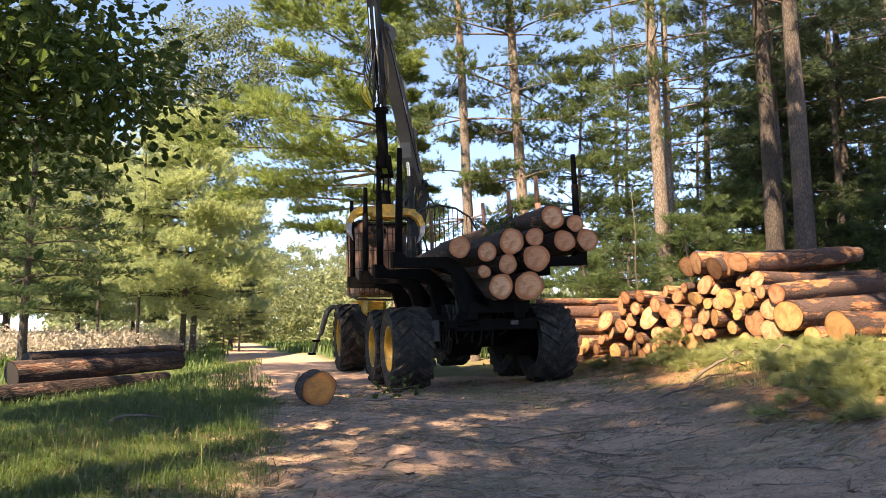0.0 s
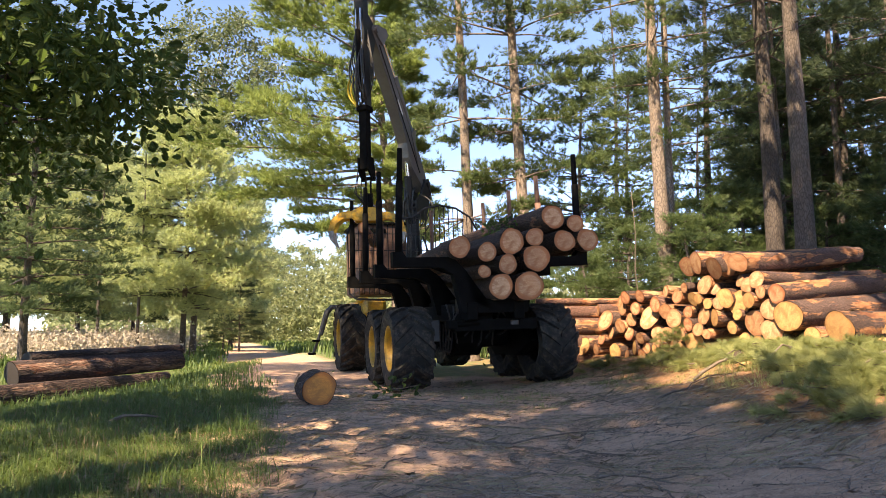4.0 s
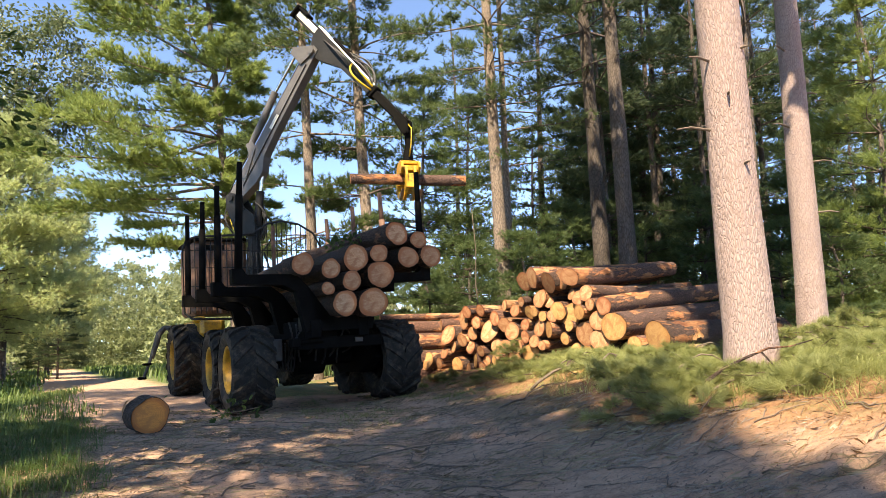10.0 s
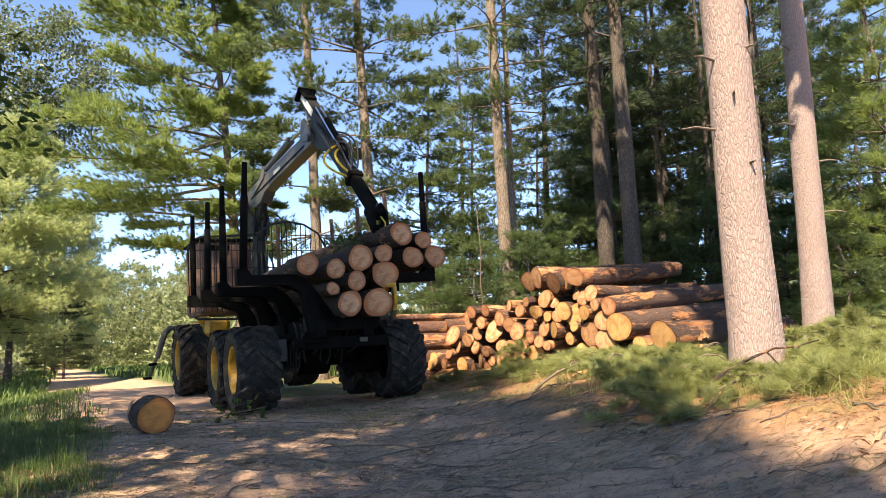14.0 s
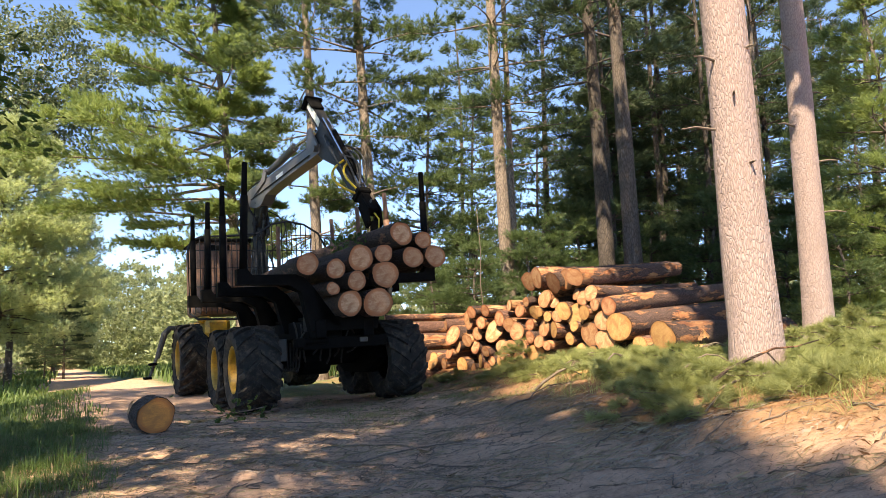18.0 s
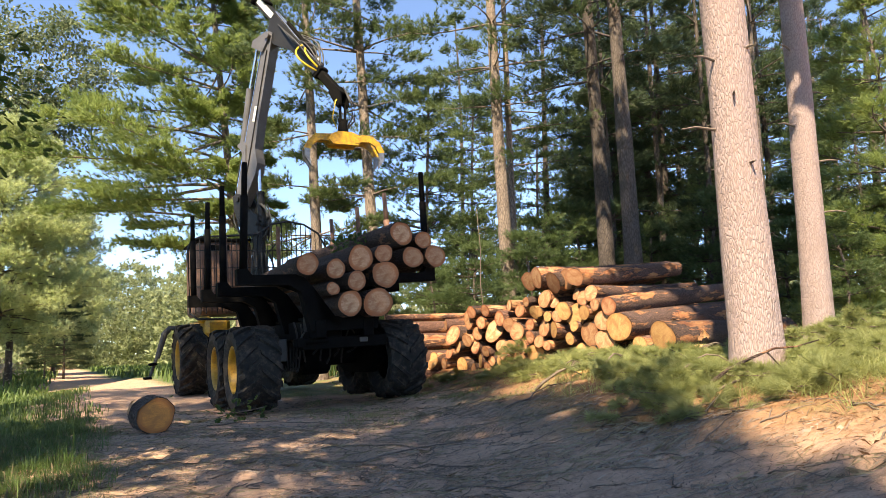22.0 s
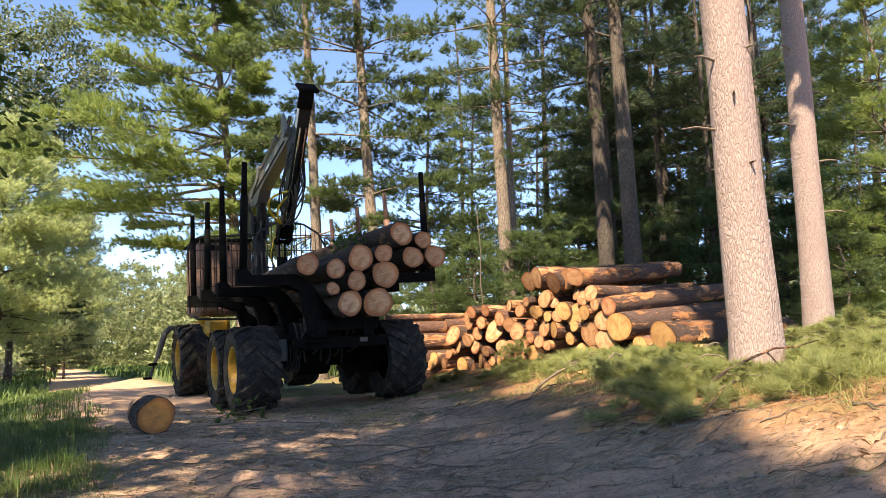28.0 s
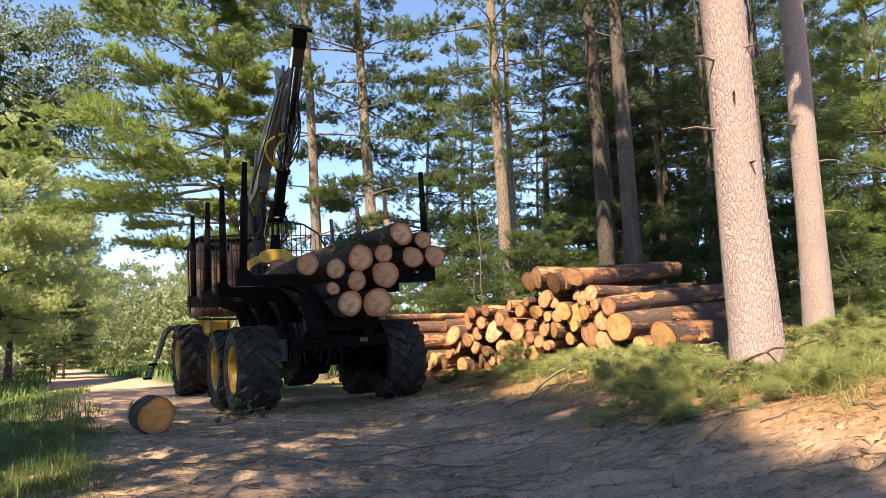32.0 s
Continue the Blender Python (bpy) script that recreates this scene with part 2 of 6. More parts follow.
YELLOW_HOSE = worn("yellow_hose_sleeve", (0.45, 0.29, 0.015), (0.58, 0.41, 0.03), 20, 0.5, 0, 0.1)
LABEL_PALE = worn("pale_decal", (0.55, 0.55, 0.52), (0.75, 0.75, 0.70), 12, 0.5, 0, 0.05)
LAMP_GLASS = worn("lamp_glass", (0.03, 0.03, 0.032), (0.07, 0.07, 0.072), 30, 0.5, 0, 0.05)
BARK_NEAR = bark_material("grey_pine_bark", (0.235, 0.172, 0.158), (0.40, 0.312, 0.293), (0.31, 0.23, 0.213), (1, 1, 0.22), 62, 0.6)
# BARK_MID is pine bark toned as sunlit, BARK_FAR the darker copy for shade
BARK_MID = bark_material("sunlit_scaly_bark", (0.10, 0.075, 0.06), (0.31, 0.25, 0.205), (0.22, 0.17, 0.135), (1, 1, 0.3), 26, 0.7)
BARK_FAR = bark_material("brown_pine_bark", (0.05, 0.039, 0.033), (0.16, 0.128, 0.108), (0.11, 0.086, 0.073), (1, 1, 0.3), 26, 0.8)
BARK_LOG = bark_material("felled_pine_bark", (0.04, 0.022, 0.016), (0.20, 0.125, 0.107), (0.145, 0.078, 0.06), (0.3, 1, 1), 60, 1.0, ((0.25, 0.075, 0.028), (0.56, 0.26, 0.11)), 0.53)
BARK_SMOOTH = bark_material("thin_reddish_bark", (0.055, 0.026, 0.018), (0.20, 0.112, 0.088), (0.18, 0.088, 0.064), (0.3, 1, 1), 50, 0.8, ((0.32, 0.10, 0.038), (0.64, 0.35, 0.18)), 0.50)
BARK_OLD = bark_material("weathered_log_bark", (0.022, 0.012, 0.009), (0.09, 0.056, 0.043), (0.068, 0.037, 0.026), (0.3, 1, 1), 30, 1.0, ((0.13, 0.05, 0.026), (0.22, 0.115, 0.062)), 0.56)
BARK_ROT = bark_material("rotting_log_bark", (0.0172, 0.0093, 0.00744), (0.0759, 0.0484, 0.0409), (0.0541, 0.0285, 0.0211), (0.22, 1, 1), 34, 1.0, ((0.112, 0.0372, 0.0186), (0.264, 0.167, 0.118)), 0.52)
CUT_OLD = cut_material("weathered_sawn_end", (0.022, 0.015, 0.011), (0.022, 0.015, 0.011), (0.015, 0.01, 0.008), (0.012, 0.009, 0.007))
SCAR = worn("peeled_orange_wood", (0.30, 0.10, 0.035), (0.66, 0.40, 0.19), 9, 0.7, 0, 0.4, (0.16, 0.07, 0.035), 0.5, (0.25, 1, 1))
CUT_PILE = cut_material("sun_yellowed_sawn_end", (0.569, 0.357, 0.151), (0.544, 0.321, 0.123), (0.436, 0.218, 0.0847), (0.315, 0.15, 0.0585))
CUT_PALE = cut_material("pale_sawn_end", (0.572, 0.369, 0.204), (0.462, 0.237, 0.132), (0.396, 0.187, 0.099), (0.275, 0.11, 0.0495))
CUT_LOAD = cut_material("pinkish_sawn_end", (0.594, 0.38, 0.226), (0.44, 0.171, 0.0638), (0.308, 0.099, 0.033), (0.297, 0.116, 0.0495))
CUT_PINK = cut_material("reddish_sawn_end", (0.616, 0.374, 0.209), (0.506, 0.22, 0.11), (0.286, 0.099, 0.0495), (0.264, 0.0935, 0.044))
CUT_BUTT = cut_material("orange_sawn_end", (0.74, 0.28, 0.055), (0.58, 0.19, 0.036), (0.36, 0.11, 0.028), (0.42, 0.15, 0.04))
SOIL = worn("dark_soil_crumbs", (0.06, 0.04, 0.03), (0.22, 0.15, 0.11), 3, 0.95, 0, 0.3)
TWIG = worn("dead_twig_wood", (0.07, 0.05, 0.037), (0.19, 0.145, 0.115), 12, 0.9, 0, 0.3)
# NEEDLE_SUN has sunlight put into its green, NEEDLE_DARK the wood's shade
NEEDLE_SUN = leaf_material("sun_toned_pine_needles", (0.105, 0.16, 0.05), (0.22, 0.295, 0.085), (0.34, 0.41, 0.145), 0.58)
NEEDLE_DARK = leaf_material("shade_toned_pine_needles", (0.032, 0.062, 0.034), (0.075, 0.12, 0.06), (0.14, 0.19, 0.085), 0.55)
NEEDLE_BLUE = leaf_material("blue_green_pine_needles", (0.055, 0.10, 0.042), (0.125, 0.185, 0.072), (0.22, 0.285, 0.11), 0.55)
# full sun and a little haze are put into these pale needle tones
NEEDLE_PALE = leaf_material("sunlit_pale_needles", (0.25, 0.31, 0.14), (0.39, 0.45, 0.22), (0.53, 0.575, 0.31), 0.6)
# distance haze and sunlight are put into this pale green
NEEDLE_FAR = leaf_material("haze_paled_far_needles", (0.22, 0.27, 0.14), (0.33, 0.375, 0.20), (0.43, 0.465, 0.26), 0.55)
OAK_LEAF = leaf_material("oak_leaves", (0.04, 0.072, 0.017), (0.078, 0.132, 0.03), (0.12, 0.18, 0.044), 0.55, 0.75)
GRASS = leaf_material("grass_blades", (0.038, 0.085, 0.02), (0.085, 0.155, 0.036), (0.19, 0.25, 0.075), 0.45)
DRY_GRASS = leaf_material("dry_straw", (0.12, 0.085, 0.045), (0.22, 0.165, 0.09), (0.33, 0.26, 0.15), 0.15)
FIBRE = leaf_material("grey_bark_fibre", (0.10, 0.07, 0.052), (0.24, 0.175, 0.135), (0.46, 0.36, 0.28), 0.05, 0.9)
DRY_NEEDLE = leaf_material("dry_needles", (0.096, 0.04, 0.017), (0.208, 0.096, 0.0382), (0.304, 0.168, 0.0765), 0.1, 0.8)
# dry brush in a lighter copy of the straw tones, with sunlight painted in
PALE_BRUSH = leaf_material("sunlit_pale_brush", (0.26, 0.215, 0.165), (0.36, 0.305, 0.24), (0.46, 0.40, 0.325), 0.2, 0.8)
SLASH = leaf_material("cut_pine_boughs", (0.14, 0.165, 0.05), (0.25, 0.275, 0.095), (0.38, 0.40, 0.17), 0.45)

# ---------------------------------------------------------------- mesh helpers
Y_AXIS, Z_AXIS = Vector((0, 1, 0)), Vector((0, 0, 1))


def mesh_of(name, bm, material, smooth=True):
    me = bpy.data.meshes.new(name)
    bm.normal_update()
    bm.to_mesh(me)
    bm.free()
    me.materials.append(material)
    if smooth:
        me.shade_smooth()
    return me


def part(name, bm, material, parent=None, label="", m=None, smooth=False):
    """Links a bmesh (or a finished mesh) as one object under a thing or a part."""
    me = bm if isinstance(bm, bpy.types.Mesh) else mesh_of(name, bm, material, smooth)
    ob = new(name, me)
    if parent is not None:
        ob.parent = parent
    if m is not None:
        ob.matrix_basis = m
    return tagged(ob, label)


def soup(name, verts, faces, material, smooth=False):
    """A mesh from arrays: verts (n, 3) and faces (m, 3)."""
    me = bpy.data.meshes.new(name)
    verts, faces = np.asarray(verts, np.float32), np.asarray(faces, np.int32)
    me.vertices.add(len(verts))
    me.vertices.foreach_set("co", verts.ravel())
    k = faces.shape[1]
    me.loops.add(faces.size)
    me.loops.foreach_set("vertex_index", faces.ravel())
    me.polygons.add(len(faces))
    me.polygons.foreach_set("loop_start", np.arange(0, faces.size, k, dtype=np.int32))
    me.update(calc_edges=True)
    me.materials.append(material)
    if smooth:
        me.shade_smooth()
    return me


def box(bm, cx, cy, cz, sx, sy, sz, m=None, bevel=0.012):
    """Adds a box with chamfered edges."""
    r = bmesh.ops.create_cube(bm, size=1, matrix=Matrix.Translation((cx, cy, cz)) @ Matrix.Diagonal((sx, sy, sz, 1)))
    vs = r["verts"]
    if bevel:
        es = list({e for v in vs for e in v.link_edges})
        r = bmesh.ops.bevel(bm, geom=es, offset=min(bevel, 0.3 * min(sx, sy, sz)), segments=1, affect="EDGES", profile=0.5)
        vs = r["verts"]
    if m is not None:
        bmesh.ops.transform(bm, matrix=m, verts=list({v for v in vs}))
    return bm


def rod(bm, a, b, r0, r1=None, n=10, caps=True):
    """Adds a round bar from a to b."""
    a, b = Vector(a), Vector(b)
    d = b - a
    q = d.to_track_quat("Z", "Y").to_matrix().to_4x4()
    bmesh.ops.create_cone(bm, cap_ends=caps, segments=n, radius1=r0, radius2=r0 if r1 is None else r1, depth=d.length,
                          matrix=Matrix.Translation((a + b) / 2) @ q)
    return bm


def tube(bm, pts, r, n=6):
    """Adds a bent tube through the points."""
    pts = [Vector(p) for p in pts]
    rings = []
    for i, p in enumerate(pts):
        d = (pts[min(i + 1, len(pts) - 1)] - pts[max(i - 1, 0)]).normalized()
        q = d.to_track_quat("Z", "Y")
        w = r[i] if isinstance(r, list) else r
        rings.append([bm.verts.new(p + q @ Vector((w * math.cos(2 * math.pi * k / n), w * math.sin(2 * math.pi * k / n), 0))) for k in range(n)])
    for u, v in zip(rings, rings[1:]):
        for k in range(n):
            bm.faces.new((u[k], u[(k + 1) % n], v[(k + 1) % n], v[k]))
    bm.faces.new(rings[0][::-1])
    bm.faces.new(rings[-1])
    return bm


def arc(a, b, sag, n=9, out=(0, 0, -1)):
    """Points of a hanging curve from a to b."""
    a, b, o = Vector(a), Vector(b), Vector(out)
    return [a.lerp(b, i / (n - 1)) + o * sag * 4 * (i / (n - 1)) * (1 - i / (n - 1)) for i in range(n)]


def prism(bm, outline, x0, x1):
    """Adds a plate with that outline in y, z, from x0 to x1."""
    a = [bm.verts.new((x0, y, z)) for y, z in outline]
    b = [bm.verts.new((x1, y, z)) for y, z in outline]
    bm.faces.new(a[::-1])
    bm.faces.new(b)
    for i in range(len(a)):
        j = (i + 1) % len(a)
        bm.faces.new((a[i], a[j], b[j], b[i]))
    bmesh.ops.recalc_face_normals(bm, faces=bm.faces[:])
    return bm


def lathe(bm, profile, n=36):
    """Adds a body turned round the x axis; profile is (x, radius)."""
    rings = [[bm.verts.new((x, r * math.cos(2 * math.pi * k / n), r * math.sin(2 * math.pi * k / n))) for k in range(n)] for x, r in profile]
    for u, v in zip(rings, rings[1:]):
        for k in range(n):
            bm.faces.new((u[k], u[(k + 1) % n], v[(k + 1) % n], v[k]))
    bmesh.ops.recalc_face_normals(bm, faces=bm.faces[:])
    return bm
# ---------------------------------------------------------------- ground


def ripple(x, y, seed, wave, octaves=5):
    r = np.random.RandomState(seed)
    z, amp, k = 0 * x, 1.0, 2 * np.pi / wave
    for _ in range(octaves):
        for _ in range(3):
            a, p = r.uniform(0, 2 * np.pi, 2)
            z = z + amp * np.sin(k * (x * np.cos(a) + y * np.sin(a)) + p) / 3
        amp, k = amp * 0.55, k * 1.9
    return z


def bank(x):
    k = np.clip((np.asarray(x, float) - 1.0) / 3.7, 0, 1)
    return 0.62 * k * k * (3 - 2 * k)


def dip(x, y):
    """The verge falls away a little on the old logs' side."""
    k = np.clip((-np.asarray(x, float) - 3.4 - 0.06 * np.asarray(y, float)) / 2.4, 0, 1)
    return 0.30 * k * k * (3 - 2 * k)


def lattice(ix, iy, seed):
    """A steady random number from 0 to 1 for each lattice point."""
    h = np.sin(ix * 127.1 + iy * 311.7 + seed * 74.7) * 43758.5453
    return h - np.floor(h)


def value_noise(x, y, seed):
    ix, iy = np.floor(x), np.floor(y)
    fx, fy = x - ix, y - iy
    fx, fy = fx * fx * (3 - 2 * fx), fy * fy * (3 - 2 * fy)
    a, b = lattice(ix, iy, seed), lattice(ix + 1, iy, seed)
    c, d = lattice(ix, iy + 1, seed), lattice(ix + 1, iy + 1, seed)
    return (a + (b - a) * fx) * (1 - fy) + (c + (d - c) * fx) * fy - 0.5


def churned(x, y):
    """Scuffs and clods that wheels left, drawn out along the way they turned."""
    u, v = 0.85 * x - 0.53 * y, 0.53 * x + 0.85 * y
    z = 0.050 * value_noise(u * 0.9, v * 2.6, 1) + 0.034 * value_noise(u * 2.2, v * 7.0, 2) + 0.024 * value_noise(u * 5.0, v * 13.0, 3)
    z = z + 0.020 * value_noise(x * 9.0, y * 9.0, 4) * (value_noise(x * 1.3, y * 1.3, 5) + 0.5)
    groove = np.abs(value_noise(u * 0.7, v * 3.2, 6))
    return z - 0.035 * np.exp(-(groove / 0.03) ** 2)


def ground_z(x, y):
    x, y = np.asarray(x, float), np.asarray(y, float)
    near = np.exp(-((x / 45) ** 2 + ((y - 8) / 60) ** 2))
    rough = 0.022 + 0.05 * np.clip((np.abs(x + 0.25 * y - 2.0) - 2.6) / 2.5, 0, 1)
    close = np.clip((14.0 - y) / 3.0, 0, 1) * np.clip((y - 1.0) / 1.0, 0, 1) * np.clip((x + 4.0) / 1.5, 0, 1) * np.clip((7.0 - x) / 2.0, 0, 1)
    return bank(x) - dip(x, y) + near * rough * ripple(x, y, 3, 3.4) + close * churned(x, y)


def build_ground():
    out = np.sinh(np.linspace(0, 1, 91)[1:] * 7.6) * 2600 / np.sinh(7.6)
    gx = np.concatenate([-3.5 - out[::-1], np.arange(-3.5, 5.5, 0.045), 5.5 + out])
    gy = np.concatenate([2.4 - out[::-1], np.arange(2.4, 6.0, 0.03), np.arange(6.0, 12.0, 0.05), 12.0 + out])
    X, Y = np.meshgrid(gx, gy)
    V = np.c_[X.ravel(), Y.ravel(), ground_z(X, Y).ravel()]
    n = len(gx)
    i = (np.arange(len(gy) - 1)[:, None] * n + np.arange(n - 1)).ravel()
    me = soup("ground", V, np.c_[i, i + 1, i + n + 1, i + n], GROUND, True)
    tagged(new("ground", me), "sandy forest track with needle litter and turf", "ground", kind="structure")


build_ground()

# ---------------------------------------------------------------- trees


def blades(centres, aim_dirs, count, length, width, rng, spread=0.9):
    """Thin triangles that stand out from each centre, as needles do."""
    c = np.repeat(centres, count, 0)
    d = np.repeat(aim_dirs, count, 0) + rng.normal(0, spread, (len(c), 3))
    d /= np.linalg.norm(d, axis=1, keepdims=True) + 1e-9
    s = np.cross(d, rng.normal(0, 1, (len(c), 3)))
    s /= np.linalg.norm(s, axis=1, keepdims=True) + 1e-9
    L = length * rng.uniform(0.6, 1.25, (len(c), 1))
    w = width * rng.uniform(0.7, 1.3, (len(c), 1))
    v = np.stack([c - s * w / 2, c + s * w / 2, c + d * L], 1).reshape(-1, 3)
    return v, np.arange(len(v)).reshape(-1, 3)


def limb_strip(paths, radii):
    """Three-sided tapering limbs: paths (n, k, 3), radii (n, k)."""
    n, k, _ = paths.shape
    t = np.gradient(paths, axis=1)
    t /= np.linalg.norm(t, axis=2, keepdims=True) + 1e-9
    side = np.cross(t, np.array([0.13, 0.21, 1.0]))
    side /= np.linalg.norm(side, axis=2, keepdims=True) + 1e-9
    up = np.cross(side, t)
    ring = [paths + radii[..., None] * (math.cos(a) * side + math.sin(a) * up) for a in (0.5, 2.6, 4.7)]
    v = np.stack(ring, 2).reshape(-1, 3)
    base = (np.arange(n)[:, None] * k + np.arange(k - 1)).ravel() * 3
    f = []
    for a in range(3):
        b = (a + 1) % 3
        f.append(np.c_[base + a, base + b, base + 3 + b, base + 3 + a])
    return v, np.concatenate(f)


def trunk_mesh(name, height, r_base, r_top, material, rng, lean=(0.0, 0.0), sides=14, flare=1.35, rings=18, wobble=0.12):
    z = np.linspace(0, 1, rings) ** 1.25
    a = np.arange(sides) * 2 * np.pi / sides
    px, py = rng.uniform(0, 6.28, 2)
    cx = lean[0] * z * height + wobble * np.sin(z * 5 + px) * z
    cy = lean[1] * z * height + wobble * np.sin(z * 4 + py) * z
    r = r_top + (r_base - r_top) * (1 - z) + r_base * (flare - 1) * np.exp(-z * height / 0.28)
    rr = r[:, None] * (1 + 0.035 * np.sin(3 * a + px)[None] + 0.03 * rng.normal(0, 1, (rings, sides)))
    v = np.stack([cx[:, None] + rr * np.cos(a), cy[:, None] + rr * np.sin(a), np.repeat((z * height - 0.12)[:, None], sides, 1)], 2).reshape(-1, 3)
    i, j = np.meshgrid(np.arange(rings - 1), np.arange(sides), indexing="ij")
    f = np.stack([i * sides + j, i * sides + (j + 1) % sides, (i + 1) * sides + (j + 1) % sides, (i + 1) * sides + j], 2).reshape(-1, 4)
    return soup(name, v, f, material, True), lambda zz: (np.interp(zz, z * height, cx), np.interp(zz, z * height, cy), np.interp(zz, z * height, r))


def pine_crown(height, z0, reach, rng, at, whorls=16, per=5, twigs=11, tufts=6, needles=9, needle=0.17, wide=0.014, droop=0.12, gap=0.0, shape=0.75, one_side=None, fluff=0.0):
    """Tiers of flat boughs: each bears side twigs, feathered with needle tufts. Returns the arrays for needles and limbs."""
    zs = np.linspace(z0, height * 0.985, whorls) + rng.normal(0, 0.12, whorls)
    C, D, paths, radii = [], [], [], []
    s = np.linspace(0, 1, 5)
    for z in zs:
        f = min(max((z - z0) / (height - z0), 0.0), 1.0)
        span = reach * (1 - f ** 1.5) ** shape * (0.72 + 0.28 * min(1, f * 5)) + 0.25
        turn = rng.uniform(0, 6.28)
        for b in range(per):
            if rng.uniform() < gap:
                continue
            a = turn + b * 2 * np.pi / per + rng.normal(0, 0.25)
            L = span * rng.uniform(0.55, 1.15)
            if one_side is not None:
                L *= max(0.3, 0.68 + 0.44 * math.cos(a - one_side))
            out = np.array([math.cos(a), math.sin(a), 0])
            side = np.array([-out[1], out[0], 0])
            rise = rng.normal(0.05, 0.09) + 0.25 * f
            cx, cy, cr = at(z)
            line = np.array([cx, cy, z]) + np.outer(s * L, out)
            line[:, 2] += L * (rise * s - droop * s * s * 1.6 + droop * s ** 4)
            line += np.outer(np.sin(s * 3) * L * rng.normal(0, 0.05), side)
            paths.append(line)
            radii.append(np.interp(s, [0, 1], [0.010 + 0.010 * L, 0.005]))
            n = 2 * max(4, int(twigs * (L / reach) ** 0.7))
            q = np.clip(0.30 + 0.70 * np.linspace(0, 1, n) ** 0.8 + rng.normal(0, 0.03, n), 0.15, 1)
            sign = np.where(np.arange(n) % 2, 1.0, -1.0)
            reach_out = (0.36 * L * (1.1 - q) + 0.16 + 0.05 * L) * rng.uniform(0.5, 1.2, n)
            ang = rng.normal(0.85, 0.22, n)
            way = np.cos(ang)[:, None] * out + (np.sin(ang) * sign)[:, None] * side + np.outer(rng.normal(0.1, 0.16, n), [0, 0, 1])
            root = np.stack([np.interp(q, s, line[:, k]) for k in range(3)], 1)
            w = np.linspace(0.2, 1.0, tufts)
            p = root[:, None] + way[:, None] * (reach_out[:, None] * w)[..., None]
            p = p.reshape(-1, 3) + rng.normal(0, 1, (n * tufts, 3)) * np.array([0.04 + 0.4 * fluff, 0.04 + 0.4 * fluff, 0.055 + fluff])
            C.append(p)
            D.append(np.repeat(way, tufts, 0) + np.array([0, 0, 0.45]))
    v, f = blades(np.concatenate(C), np.concatenate(D), needles, needle, wide, rng, 0.4 + 2.0 * fluff)
    w, h = limb_strip(np.array(paths), np.array(radii))
    return v, f, w, h


def pine(name, height, dia, z0, reach, seed, leaf, bark, label, lean=(0, 0), x=0.0, y=0.0, turn=0.0, flare=1.3, **kw):
    rng = np.random.RandomState(seed)
    me, at = trunk_mesh("trunk", height, dia / 2, 0.03, bark, rng, lean, flare=flare)
    root = new(name)
    part("trunk", me, None, root)
    v, f, w, h = pine_crown(height, z0, reach, rng, at, **kw)
    tagged(part("crown", soup("crown", v, f, leaf), None, root), kind="stuff")
    tagged(part("branchwork", soup("branchwork", w, h, bark), None, root), kind="stuff")
    root.matrix_basis = pose(x, y, float(ground_z(x, y)), 0, 0, turn)
    return tagged(root, label, "tree")


def place(tree, x, y, turn, size=1.0, label=""):
    t = copy_thing(tree, pose(x, y, float(ground_z(x, y)), 0, 0, turn) @ Matrix.Diagonal((size, size, size, 1)))
    return tagged(t, label)


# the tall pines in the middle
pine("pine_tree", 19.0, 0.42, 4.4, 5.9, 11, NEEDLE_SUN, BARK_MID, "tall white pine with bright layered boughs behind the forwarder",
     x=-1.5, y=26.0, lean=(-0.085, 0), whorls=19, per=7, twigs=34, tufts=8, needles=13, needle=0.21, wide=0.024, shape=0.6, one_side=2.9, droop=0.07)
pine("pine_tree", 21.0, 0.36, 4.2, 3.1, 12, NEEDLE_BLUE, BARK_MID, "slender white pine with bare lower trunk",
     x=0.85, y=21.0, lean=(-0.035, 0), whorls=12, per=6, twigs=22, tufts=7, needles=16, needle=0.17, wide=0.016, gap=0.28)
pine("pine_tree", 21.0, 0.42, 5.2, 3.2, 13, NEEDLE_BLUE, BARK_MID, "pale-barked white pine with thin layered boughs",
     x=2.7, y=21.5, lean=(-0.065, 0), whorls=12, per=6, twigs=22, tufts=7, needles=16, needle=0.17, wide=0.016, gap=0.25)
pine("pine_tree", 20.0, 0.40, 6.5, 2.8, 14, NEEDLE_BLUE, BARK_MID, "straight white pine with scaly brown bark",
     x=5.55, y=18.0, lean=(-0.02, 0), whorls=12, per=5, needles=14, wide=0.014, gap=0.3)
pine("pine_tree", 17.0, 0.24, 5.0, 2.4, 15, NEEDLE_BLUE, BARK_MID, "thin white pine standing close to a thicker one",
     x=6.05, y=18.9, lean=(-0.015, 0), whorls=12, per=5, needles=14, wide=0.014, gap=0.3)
# trunks of the wood beyond the log pile; their shade is in the dark bark colour
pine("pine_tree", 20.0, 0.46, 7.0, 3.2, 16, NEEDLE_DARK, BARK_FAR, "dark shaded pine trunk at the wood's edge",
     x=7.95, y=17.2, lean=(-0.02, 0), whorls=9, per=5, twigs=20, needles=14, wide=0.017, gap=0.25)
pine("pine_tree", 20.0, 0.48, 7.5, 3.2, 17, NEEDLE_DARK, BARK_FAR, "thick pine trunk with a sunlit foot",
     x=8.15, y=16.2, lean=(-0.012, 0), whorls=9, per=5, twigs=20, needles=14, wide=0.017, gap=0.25)
